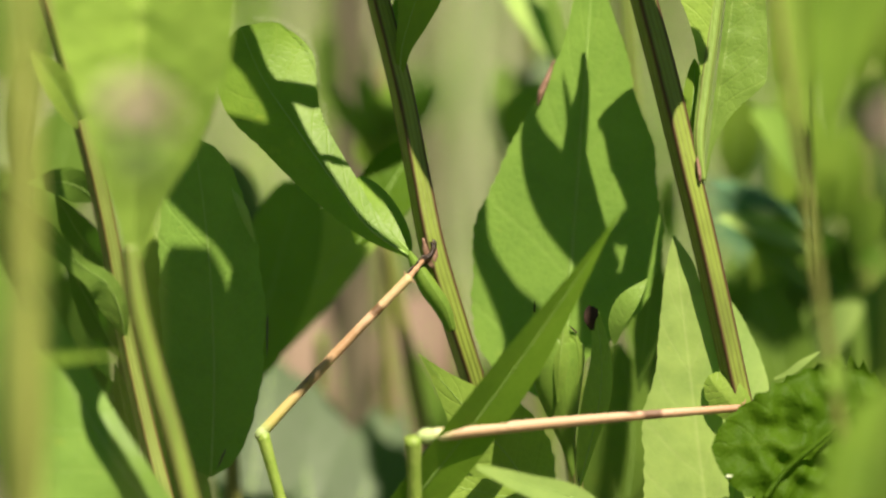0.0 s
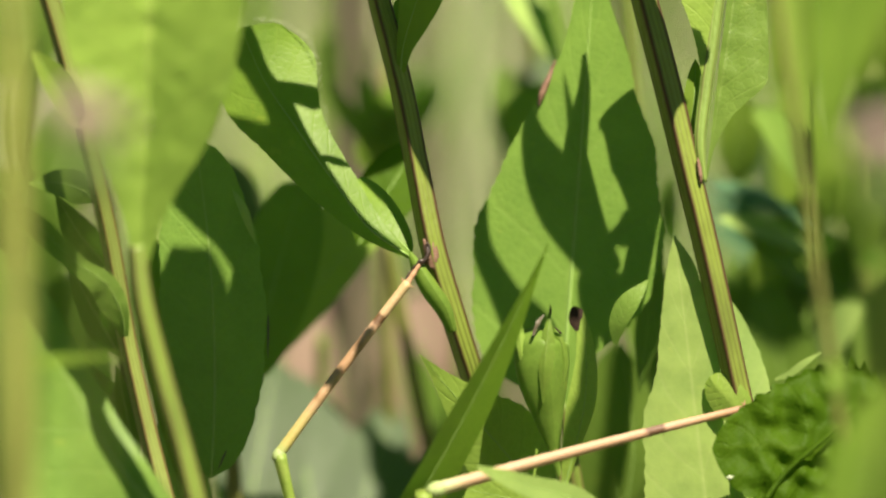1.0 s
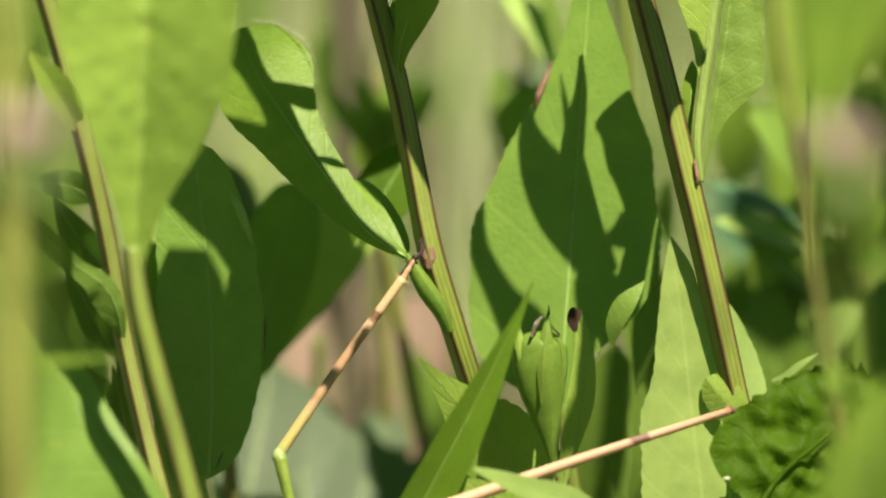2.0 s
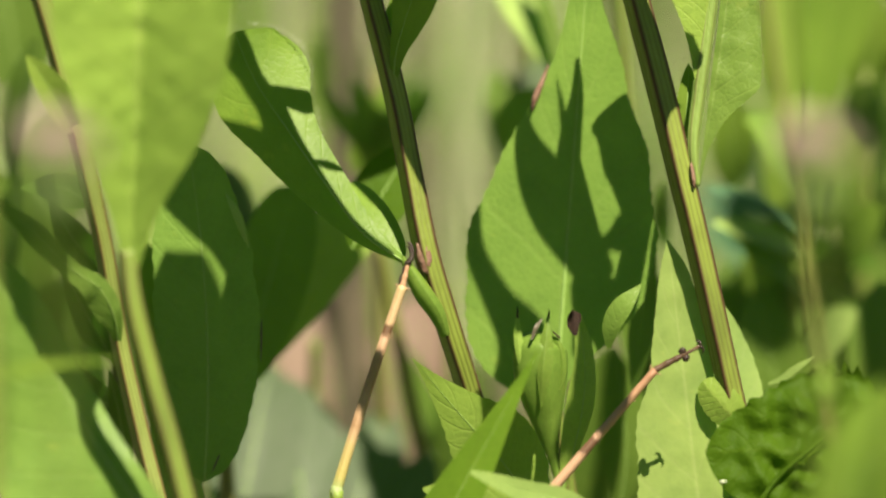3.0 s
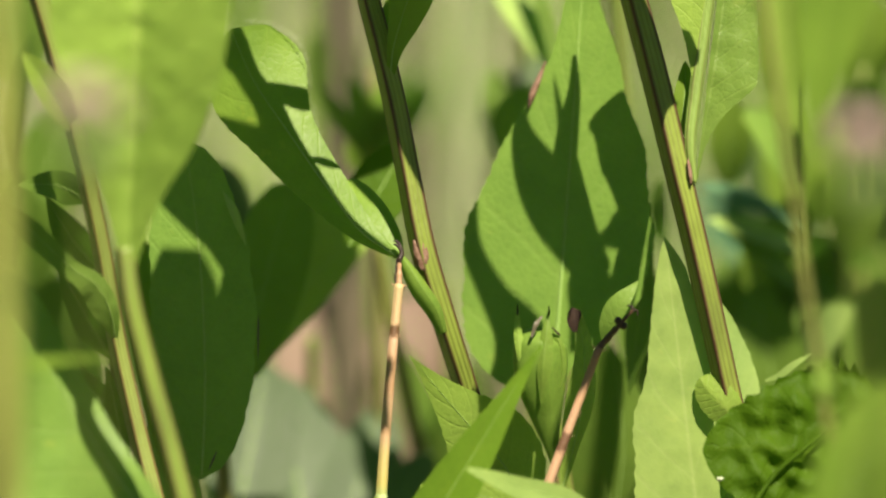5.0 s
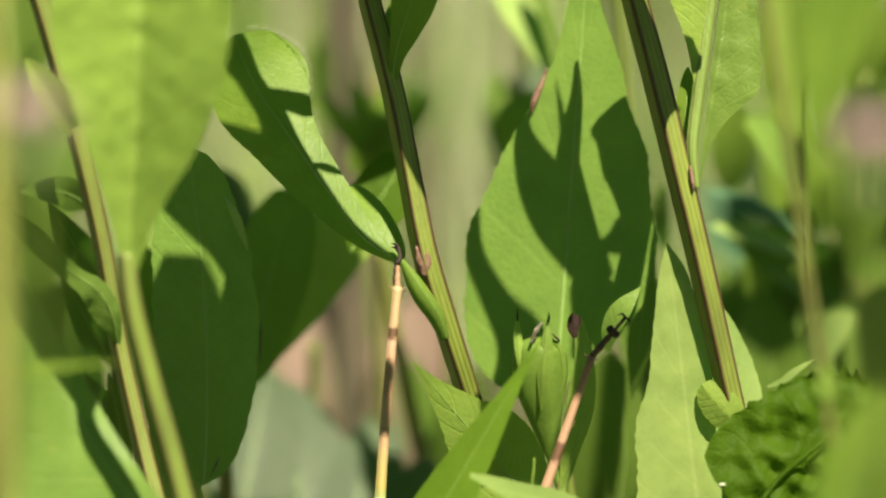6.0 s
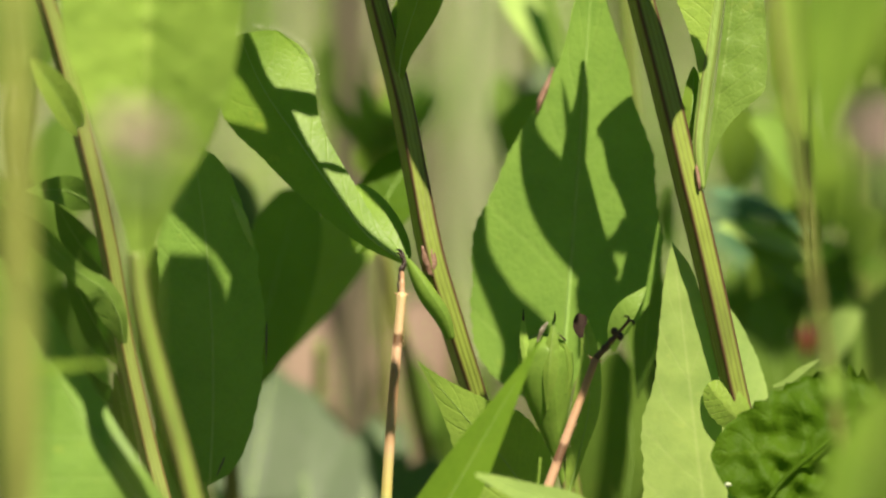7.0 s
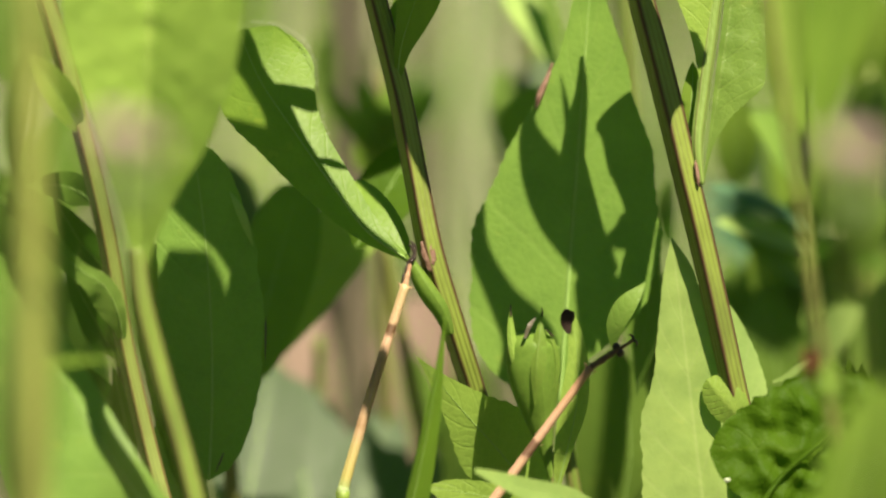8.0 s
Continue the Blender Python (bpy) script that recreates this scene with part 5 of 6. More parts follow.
    shade(p, [at(-34.8, -40.0, 9.0), at(-35.6, -20.8, 9.0), at(-36.9, -10.3, 9.0), at(-37.4, -1.7, 9.0)], 112, ((0, 8.8, 10.4), (0.5, 9.6, 10.4), (0.78, 6.7, 6.4), (0.92, 3.9, 4.8), (1, 2.4, 3.2)))
    shade(p, [at(-18.8, 24.9, 108.0), at(-11.6, 18.1, 109.0), at(-6.7, 15.7, 110.0), at(1.3, 24.1, 106.0)], 60, ((0, 4.0, 4.0), (0.3, 4.8, 4.8), (0.7, 4.8, 4.8), (1, 4.0, 4.0)))
    shade(p, [at(12.1, 27.4, 70.0), at(10.5, 19.3, 70.0), at(9.3, 12.1, 70.0)], 54, ((0, 5.6, 5.6), (0.5, 4.8, 4.8), (1, 2.4, 2.4)))
    shade(p, [at(63.5, -27.2, 96.0), at(62.4, -12.8, 96.0), at(61.4, -3.1, 96.0)], 118, ((0, 4.0, 5.6), (0.5, 4.8, 5.6), (1, 3.2, 3.2)))
    shade(p, [at(62.2, -16.0, 190.0), at(59.8, -7.9, 190.0), at(57.4, 1.7, 190.0)], 112, ((0, 6.4, 7.2), (0.5, 7.2, 7.2), (1, 4.8, 4.8)))
    shade(p, [at(-46.8, -28.8, 18.0), at(-49.7, -16.8, 18.0), at(-52.5, -6.3, 18.0), at(-54.5, 4.9, 18.0), at(-58.1, 9.7, 18.0)], 106, ((0, 3.2, 4.0), (0.4, 4.8, 4.8), (0.75, 4.8, 4.8), (1, 2.4, 3.2)))
    shade(p, [at(-26.8, 0.9, 108.0), at(-30.8, 7.3, 105.0), at(-35.2, 13.7, 102.0)], 70, ((0, 4.8, 4.8), (0.5, 6.4, 6.4), (1, 4.0, 4.0)))
    # over the bud and the lower leaf
    shade(p, [at(-9.9, -37.6, 94.0), at(-5.5, -33.6, 96.0), at(-0.7, -28.0, 99.0)], 112, ((0, 4.0, 4.8), (0.5, 4.8, 5.6), (1, 4.0, 4.8)))
    # over the front leg
    shade(p, [at(-9.6, -27.7, -4.0), at(-10.1, -21.6, -4.0), at(-10.7, -16.4, -4.0), at(-11.2, -11.4, -4.0)], 100, ((0, 1.6, 2.1), (0.4, 2.7, 2.7), (0.7, 2.9, 3.7), (0.82, 2.4, 1.9), (1, 0.6, 0.6)))
    shade(p, [at(-14.4, -22.5, -4.0), at(-16.5, -20.1, -4.0), at(-18.6, -17.7, -4.0)], 98, ((0, 1.3, 1.3), (0.5, 1.9, 1.9), (1, 1.3, 1.3)))
    shade(p, [at(21.3, -35.2, -4.0), at(21.8, -20.8, -4.0), at(21.2, -7.9, -4.0)], 116, ((0, 2.1, 1.6), (0.3, 3.2, 2.7), (0.6, 3.2, 3.4), (0.9, 1.8, 2.9), (1, 1.6, 1.6)))
    shade(p, [at(10.3, -26.6, 7.0), at(9.3, -23.2, 7.0), at(7.7, -19.5, 7.0)], 84, ((0, 5.5, 3.2), (0.5, 5.8, 4.0), (0.85, 4.7, 4.0), (1, 2.4, 2.4)))
    # more unseen leaves, set sunward to darken chosen spots below
    leaf(p, at(109.8, 139.7, -58.5), at(107.6, 169.8, -58.5), 21, LEAF, rib=False, fold=0, arch=0, peak=0.5, sharp=0.4)
    leaf(p, at(124.6, 144.8, -55.6), at(119.7, 171.5, -55.6), 11, LEAF, rib=False, fold=0, arch=0, peak=0.5, sharp=0.4)
    leaf(p, at(69.3, 197.0, -34.1), at(56.5, 221.1, -26.1), 5.5, LEAF, rib=False, fold=0, arch=0, peak=0.5, sharp=0.5)
    leaf(p, at(63.9, 103.5, -89.4), at(58.5, 91.4, -89.4), 3.2, LEAF, rib=False, fold=0, arch=0, peak=0.5, sharp=0.6)
    leaf(p, at(116.5, 163.7, -41.1), at(106.0, 183.9, -45.1), 15, LEAF, rib=False, fold=0, arch=0, peak=0.5, sharp=0.5)
    leaf(p, at(154.8, 249.1, 26.8), at(154.2, 267.8, 21.8), 12, LEAF, rib=False, fold=0, arch=0, peak=0.5, sharp=0.5)
    leaf(p, at(127.1, 179.6, -30.8), at(126.2, 195.8, -30.8), 14, LEAF, rib=False, fold=0, arch=0, peak=0.5, sharp=0.5)
    leaf(p, at(150.4, 231.3, 22.7), at(148.6, 250.8, 22.7), 14, LEAF, rib=False, fold=0, arch=0, peak=0.5, sharp=0.5)
    leaf(p, at(116.7, 165.0, -27.7), at(117.9, 202.0, -33.7), 17, LEAF, rib=False, fold=0, arch=0, peak=0.5, sharp=0.5)
    leaf(p, at(153.6, 262.5, 42.7), at(150.8, 281.0, 42.7), 13, LEAF, rib=False, fold=0, arch=0, peak=0.5, sharp=0.5)
    leaf(p, at(77.7, 279.9, 40.2), at(77.1, 298.9, 35.2), 14, LEAF, rib=False, fold=0, arch=0, peak=0.5, sharp=0.5)
    leaf(p, at(80.3, 224.1, -2.4), at(79.0, 235.9, -2.4), 6, LEAF, rib=False, fold=0, arch=0, peak=0.5, sharp=0.5)
    leaf(p, at(1.9, 169.1, -34.9), at(-1.4, 193.3, -39.9), 16, LEAF, rib=False, fold=0, arch=0, peak=0.5, sharp=0.5)
    leaf(p, at(89.1, 136.4, -32.4), at(86.9, 161.2, -32.4), 10, LEAF, rib=False, fold=0, arch=0, peak=0.5, sharp=0.8)


build_middle_plant()
build_right_plant()
build_broad_plant()
build_glossy_plant()
bud_shoot = build_bud_shoot()
build_low_leaves()
build_dark_left_plant()
build_left_stem_plant()
near_plant = build_near_left_plant()
straw_stalk = build_far_left_stalks()
near_right = build_near_right_plant()
flower_left = build_flower(at(-54.1, 12.5, -280.0), foot_below(at(-58.1, -101.0, -280.0)), "faded pinkish flower head on a thin stalk")
flower_right = build_flower(at(52.6, 10.9, -280.0), foot_below(at(57.4, -101.0, -280.0)), "faded pinkish flower head on a thin swaying stalk")
build_dead_leaves()
build_back_plants()
build_shade_casters()
build_thicket()
build_sky_blocking_growth()


# ---- what moves: the grass blade and the stick insect's legs ----
def build_red_bug():
    """A small dark red bug, first behind a leaf, that comes down the near stem."""
    p = thing("red_bug", at(54.6, 20.0, -104.0), "small dark red bug on a stem", "insect")
    sub("body", blob_local("body", Vector((0, 0, 0)), (1.0, 0.9, 2.2), BUG), p, "dark red wing cases")
    sub("head", blob_local("head", Vector((0, 0, -2.6)) / 1000, (0.6, 0.6, 0.6), CLAW), p, "blackish head")
    for s in (-1, 1):
        for z in (-1.4, -0.2, 1.1):
            a = Vector((s * 0.8, -0.6, z)) / 1000
            sub("leg", tube_mesh("leg", [a, a + Vector((s * 0.9, -0.4, 0.2)) / 1000, a + Vector((s * 1.3, -0.9, -0.5)) / 1000], [0.12, 0.1, 0.06], CLAW, sides=6), p)
    return p


blade_plant = tagged(new("blade_leaf", leaf_mesh("blade_leaf", 63.4, 8.6, LEAF_BLADE, outline=((0, 0.35, 0.35), (0.3, 0.5, 0.5), (0.55, 0.46, 0.46), (0.7, 0.34, 0.34), (0.82, 0.2, 0.2), (0.92, 0.08, 0.08), (1, 0.0, 0.0)), fold=8, arch=0.03, teeth=0, rows=40)), "long pointed green leaf bent over by an insect", "leaf")
sub("midrib", rib_mesh(63.4, 8.6, 0.03, 0.0), blade_plant)

insect = thing("stick_insect", at(-8.3, -65.7, 0.0), "stick insect's banded straw-brown legs gripping the stems", "insect")


def limb_mesh(name, length, r0, r1, material, knob=1.25, seed=1):
    """A slim leg joint along y, from its far end to its knee, slightly bowed and knobbed."""
    pts, rad = [], []
    for i in range(9):
        t = i / 8
        pts.append(Vector((0.006 * length * math.sin(3.1 * t), t * length, 0.01 * length * math.sin(3.1 * t))) / 1000)
        rad.append((r0 + (r1 - r0) * t) * (knob if t in (0.0, 1.0) else 1.0))
    return tube_mesh(name, pts, rad, material, sides=12, ribs=5, depth=0.06, steps=5)


def blob_local(name, centre, size, material, rings=6, sides=9):
    verts = [centre + Vector((size[0] * math.sin(math.pi * i / rings) * math.cos(6.2832 * j / sides), size[1] * math.cos(math.pi * i / rings), size[2] * math.sin(math.pi * i / rings) * math.sin(6.2832 * j / sides))) / 1000
             for i in range(rings + 1) for j in range(sides)]
    faces = [(i * sides + j, (i + 1) * sides + j, (i + 1) * sides + (j + 1) % sides, i * sides + (j + 1) % sides) for i in range(rings) for j in range(sides)]
    return raw_mesh(name, verts, faces, [(v.x, v.y) for v in verts], material)


def spur_mesh(base, way, length, r):
    b = base + way.normalized() * length / 1000
    return tube_mesh("spine", [base, base.lerp(b, 0.5), b], [r, r * 0.7, r * 0.15], FOOT, sides=5, steps=2)


def build_leg(shin_mat, length, foot_bend, r0, r1, joints, gripping):
    """A shin with its foot and claws (one keyed part), and a thigh (another). joints: how far each foot joint ends from the shin, and its radius, in mm."""
    shin = sub("shin", limb_mesh("shin", length, r0, r1, shin_mat, 1.06), insect, "straw shin with dark brown bands")
    rng = random.Random(int(length))
    for i in range(60):
        a, t = rng.uniform(0, 6.28), rng.uniform(0.01, 0.75)
        out = Vector((math.cos(a), 0, math.sin(a)))
        sub("spine", spur_mesh(Vector((0, t * length / 1000, 0)) + out * (r0 + (r1 - r0) * t) * 0.00095, out - Vector((0, 0.9, 0)), rng.uniform(0.22, 0.38), 0.05), shin)
    for k in (-1, 1):
        sub("spur", spur_mesh(Vector((k * r0 * 0.9, 0.3, 0)) / 1000, Vector((k, -0.5, 0)), 0.8, 0.11), shin, "pale spur")
        sub("spur", spur_mesh(Vector((k * r0 * 0.8, 0.1, -0.2)) / 1000, Vector((k, 0.6, -0.4)), 0.6, 0.09), shin, "pale spur")
    c, n = math.cos(radians(foot_bend)), math.sin(radians(foot_bend))
    way, side = Vector((n, -c, 0)) / 1000, Vector((c, n, 0)) / 1000
    last = 0.0
    for k, (end, r) in enumerate(joints):
        a, b = way * last, way * end
        sub("foot_joint", tube_mesh("foot_joint", [a, a.lerp(b, 0.5), b], [r * 1.1, r * 0.9, r * 1.05], FOOT if gripping else FOOT_DARK, sides=10), shin, "pinkish brown foot joint" if gripping else "dark brown foot joint")
        if gripping:
            sub("pad", tube_mesh("pad", [a + side * r * 1.25, a.lerp(b, 0.5) + side * r * 1.3, b + side * r * 1.5], [0.1, 0.17, 0.12], CLAW, sides=7), shin, "black sole pad")
        last = end
    tip = way * last
    if gripping:
        for k, lean in ((0, 0.0), (1, 0.5)):
            sub("claw", tube_mesh("claw", [tip - way * 0.5, tip + way * 0.9 - side * (0.25 + 0.2 * lean), tip + way * (1.9 - 0.7 * lean) - side * (0.1 - 0.3 * lean), tip + way * (2.5 - 1.0 * lean) + side * 0.45, tip + way * (2.5 - 1.0 * lean) + side * 0.95], [0.3, 0.27, 0.24, 0.18, 0.05], CLAW, sides=9), shin, "black hooked claw")
        sub("pad", blob_local("pad", tip - way * 0.1, (0.42, 0.5, 0.4), CLAW), shin, "dark foot pad")
    else:
        for k in (-1, 1):
            sub("pad", blob_local("pad", way * joints[2][0] + side * k * 0.55, (0.55, 0.6, 0.45), CLAW), shin, "dark rounded foot pad")
            sub("claw", tube_mesh("claw", [tip, tip + way * 0.35 + side * k * 0.3, tip + way * 0.3 + side * k * 0.75, tip - way * 0.15 + side * k * 1.0], [0.22, 0.2, 0.14, 0.04], CLAW, sides=7), shin, "dark hooked claw")
    sub("knee", blob_local("knee", Vector((0, length / 1000, 0)), (r1 * 1.2, r1 * 1.7, r1 * 1.2), KNEE, 10, 14), shin, "pale green knee")
    thigh = sub("thigh", limb_mesh("thigh", 42.0, r1 * 1.05, r1 * 1.25, THIGH), insect, "green thigh")
    return shin, thigh


red_bug = build_red_bug()
shin_front, thigh_front = build_leg(SHIN_A, 30.5, 4, 0.62, 0.74, ((1.5, 0.42), (2.7, 0.34), (3.6, 0.27)), True)
shin_hind, thigh_hind = build_leg(SHIN_B, 47.5, -22, 0.5, 0.95, ((2.0, 0.5), (3.4, 0.46), (4.6, 0.42), (7.0, 0.26)), False)


def motions():
    rest = insect.matrix_basis.inverted()

    def local(m):
        return rest @ m

    walk(shin_front, [
        (0.0, local(turned(at(-5.3, -4.4, -2.5), at(-26.3, -26.6, -5.5), 0))),
        (0.4, local(turned(at(-5.8, -3.7, -2.5), at(-27.0, -25.5, -5.5), 0))),
        (0.5, local(turned(at(-4.8, -3.8, -2.5), at(-25.3, -26.2, -5.5), 0))),
        (0.6, local(turned(at(-5.0, -3.9, -2.5), at(-19.1, -30.9, -5.5), 0))),
        (1.0, local(turned(at(-5.7, -5.1, -2.5), at(-24.0, -29.5, -5.5), 0))),
        (1.5, local(turned(at(-5.7, -5.1, -2.5), at(-23.9, -29.6, -5.5), 0))),
        (1.7, local(turned(at(-5.9, -4.2, -2.5), at(-24.3, -28.6, -5.5), 0))),
        (2.8, local(turned(at(-6.0, -5.1, -2.5), at(-17.0, -33.5, -5.5), 0))),
        (3.0, local(turned(at(-5.5, -5.0, -2.5), at(-14.9, -34.0, -5.5), 0))),
        (3.2, local(turned(at(-5.8, -4.6, -2.5), at(-13.5, -34.1, -5.5), 0))),
        (3.5, local(turned(at(-6.3, -5.5, -2.5), at(-11.8, -35.5, -5.5), 0))),
        (4.2, local(turned(at(-6.0, -5.0, -2.5), at(-10.5, -35.1, -5.5), 0))),
        (5.3, local(turned(at(-5.5, -5.4, -2.5), at(-7.7, -35.8, -5.5), 0))),
        (5.5, local(turned(at(-6.3, -5.7, -2.5), at(-9.4, -36.0, -5.5), 0))),
        (6.0, local(turned(at(-6.1, -4.7, -2.5), at(-8.6, -35.1, -5.5), 0))),
        (6.5, local(turned(at(-6.2, -5.2, -2.5), at(-9.0, -35.6, -5.5), 0))),
        (7.0, local(turned(at(-6.3, -5.6, -2.5), at(-8.6, -36.0, -5.5), 0))),
        (7.2, local(turned(at(-6.2, -5.1, -2.5), at(-8.0, -35.5, -5.5), 0))),
        (7.5, local(turned(at(-6.1, -4.6, -2.5), at(-6.9, -35.1, -5.5), 0))),
        (7.7, local(turned(at(-6.5, -4.7, -2.5), at(-12.2, -34.6, -5.5), 0))),
        (8.0, local(turned(at(-5.7, -5.1, -2.5), at(-14.6, -34.3, -5.5), 0))),
    ])
    walk(thigh_front, [
        (0.0, local(turned(at(-26.3, -26.6, -5.5), at(-14.8, -65.3, 1.5), 0))),
        (0.4, local(turned(at(-27.0, -25.5, -5.5), at(-14.8, -65.3, 1.5), 0))),
        (0.5, local(turned(at(-25.3, -26.2, -5.5), at(-14.8, -65.3, 1.5), 0))),
        (0.6, local(turned(at(-19.1, -30.9, -5.5), at(-14.8, -65.3, 1.5), 0))),
        (1.0, local(turned(at(-24.0, -29.5, -5.5), at(-14.8, -65.3, 1.5), 0))),
        (1.5, local(turned(at(-23.9, -29.6, -5.5), at(-14.8, -65.3, 1.5), 0))),
        (1.7, local(turned(at(-24.3, -28.6, -5.5), at(-14.8, -65.3, 1.5), 0))),
        (2.8, local(turned(at(-17.0, -33.5, -5.5), at(-14.8, -65.3, 1.5), 0))),
        (3.0, local(turned(at(-14.9, -34.0, -5.5), at(-14.8, -65.3, 1.5), 0))),
        (3.2, local(turned(at(-13.5, -34.1, -5.5), at(-14.8, -65.3, 1.5), 0))),
        (3.5, local(turned(at(-11.8, -35.5, -5.5), at(-14.8, -65.3, 1.5), 0))),
        (4.2, local(turned(at(-10.5, -35.1, -5.5), at(-14.8, -65.3, 1.5), 0))),
        (5.3, local(turned(at(-7.7, -35.8, -5.5), at(-14.8, -65.3, 1.5), 0))),
        (5.5, local(turned(at(-9.4, -36.0, -5.5), at(-14.8, -65.3, 1.5), 0))),
        (6.0, local(turned(at(-8.6, -35.1, -5.5), at(-14.8, -65.3, 1.5), 0))),
        (6.5, local(turned(at(-9.0, -35.6, -5.5), at(-14.8, -65.3, 1.5), 0))),
        (7.0, local(turned(at(-8.6, -36.0, -5.5), at(-14.8, -65.3, 1.5), 0))),
        (7.2, local(turned(at(-8.0, -35.5, -5.5), at(-14.8, -65.3, 1.5), 0))),
        (7.5, local(turned(at(-6.9, -35.1, -5.5), at(-14.8, -65.3, 1.5), 0))),
        (7.7, local(turned(at(-12.2, -34.6, -5.5), at(-14.8, -65.3, 1.5), 0))),
        (8.0, local(turned(at(-14.6, -34.3, -5.5), at(-14.8, -65.3, 1.5), 0))),
    ])
    walk(shin_hind, [
        (0.0, local(turned(at(42.4, -23.0, -6.5), at(-4.9, -27.2, -22.0), 0))),
        (0.4, local(turned(at(41.9, -22.9, -6.5), at(-5.4, -27.3, -22.0), 0))),
        (0.5, local(turned(at(42.7, -22.8, -6.5), at(-4.2, -30.2, -22.0), 0))),
        (0.6, local(turned(at(42.6, -23.5, -6.5), at(-2.4, -38.7, -22.0), 0))),
        (1.0, local(turned(at(42.4, -22.9, -6.5), at(-3.5, -35.0, -22.0), 0))),
        (1.5, local(turned(at(43.2, -22.7, -6.5), at(-2.1, -37.0, -22.0), 0))),
        (1.7, local(turned(at(41.9, -23.1, -6.5), at(-3.4, -37.6, -22.0), 0))),
        (2.8, local(turned(at(37.2, -21.5, -8.0), at(-0.2, -50.7, -12.0), 0))),
        (3.0, local(turned(at(30.4, -16.9, -9.0), at(-0.2, -53.2, -12.0), 0))),
        (3.2, local(turned(at(31.3, -18.4, -9.0), at(0.8, -54.8, -12.0), 0))),
        (3.3, local(turned(at(24.0, -11.6, -9.0), at(6.4, -55.7, -12.0), 0))),
        (3.4, local(turned(at(23.4, -13.0, -9.0), at(5.6, -57.0, -12.0), 0))),
        (3.5, local(turned(at(22.5, -13.2, -9.0), at(4.7, -57.2, -12.0), 0))),
        (4.2, local(turned(at(23.1, -14.0, -9.0), at(4.9, -57.9, -12.0), 0))),
        (5.3, local(turned(at(22.5, -14.3, -9.0), at(7.0, -59.1, -12.0), 0))),
        (5.5, local(turned(at(21.7, -14.9, -9.0), at(4.8, -59.3, -12.0), 0))),
        (6.0, local(turned(at(21.5, -14.6, -9.0), at(6.3, -59.6, -12.0), 0))),
        (6.5, local(turned(at(21.3, -14.8, -9.0), at(5.3, -59.6, -12.0), 0))),
        (7.0, local(turned(at(21.2, -14.9, -9.0), at(5.3, -59.7, -12.0), 0))),
        (7.2, local(turned(at(21.4, -14.1, -9.0), at(5.8, -59.0, -12.0), 0))),
        (7.5, local(turned(at(21.3, -14.4, -9.0), at(2.7, -58.1, -12.0), 0))),
        (7.7, local(turned(at(19.6, -15.9, -9.0), at(-3.9, -57.2, -12.0), 0))),
        (8.0, local(turned(at(20.6, -16.8, -9.0), at(-7.0, -55.5, -12.0), 0))),
    ])
    walk(thigh_hind, [
        (0.0, local(turned(at(-4.9, -27.2, -22.0), at(-3.1, -66.1, -5.0), 0))),
        (0.4, local(turned(at(-5.4, -27.3, -22.0), at(-3.1, -66.1, -5.0), 0))),
        (0.5, local(turned(at(-4.2, -30.2, -22.0), at(-3.1, -66.1, -5.0), 0))),
        (0.6, local(turned(at(-2.4, -38.7, -22.0), at(-3.1, -66.1, -5.0), 0))),
        (1.0, local(turned(at(-3.5, -35.0, -22.0), at(-3.1, -66.1, -5.0), 0))),
        (1.5, local(turned(at(-2.1, -37.0, -22.0), at(-3.1, -66.1, -5.0), 0))),
        (1.7, local(turned(at(-3.4, -37.6, -22.0), at(-3.1, -66.1, -5.0), 0))),
        (2.8, local(turned(at(-0.2, -50.7, -12.0), at(-3.1, -66.1, -5.0), 0))),
        (3.0, local(turned(at(-0.2, -53.2, -12.0), at(-3.1, -66.1, -5.0), 0))),
        (3.2, local(turned(at(0.8, -54.8, -12.0), at(-3.1, -66.1, -5.0), 0))),
        (3.3, local(turned(at(6.4, -55.7, -12.0), at(-3.1, -66.1, -5.0), 0))),
        (3.4, local(turned(at(5.6, -57.0, -12.0), at(-3.1, -66.1, -5.0), 0))),
        (3.5, local(turned(at(4.7, -57.2, -12.0), at(-3.1, -66.1, -5.0), 0))),
        (4.2, local(turned(at(4.9, -57.9, -12.0), at(-3.1, -66.1, -5.0), 0))),
        (5.3, local(turned(at(7.0, -59.1, -12.0), at(-3.1, -66.1, -5.0), 0))),
        (5.5, local(turned(at(4.8, -59.3, -12.0), at(-3.1, -66.1, -5.0), 0))),
        (6.0, local(turned(at(6.3, -59.6, -12.0), at(-3.1, -66.1, -5.0), 0))),
        (6.5, local(turned(at(5.3, -59.6, -12.0), at(-3.1, -66.1, -5.0), 0))),
        (7.0, local(turned(at(5.3, -59.7, -12.0), at(-3.1, -66.1, -5.0), 0))),
        (7.2, local(turned(at(5.8, -59.0, -12.0), at(-3.1, -66.1, -5.0), 0))),
        (7.5, local(turned(at(2.7, -58.1, -12.0), at(-3.1, -66.1, -5.0), 0))),
        (7.7, local(turned(at(-3.9, -57.2, -12.0), at(-3.1, -66.1, -5.0), 0))),
        (8.0, local(turned(at(-7.0, -55.5, -12.0), at(-3.1, -66.1, -5.0), 0))),
    ])
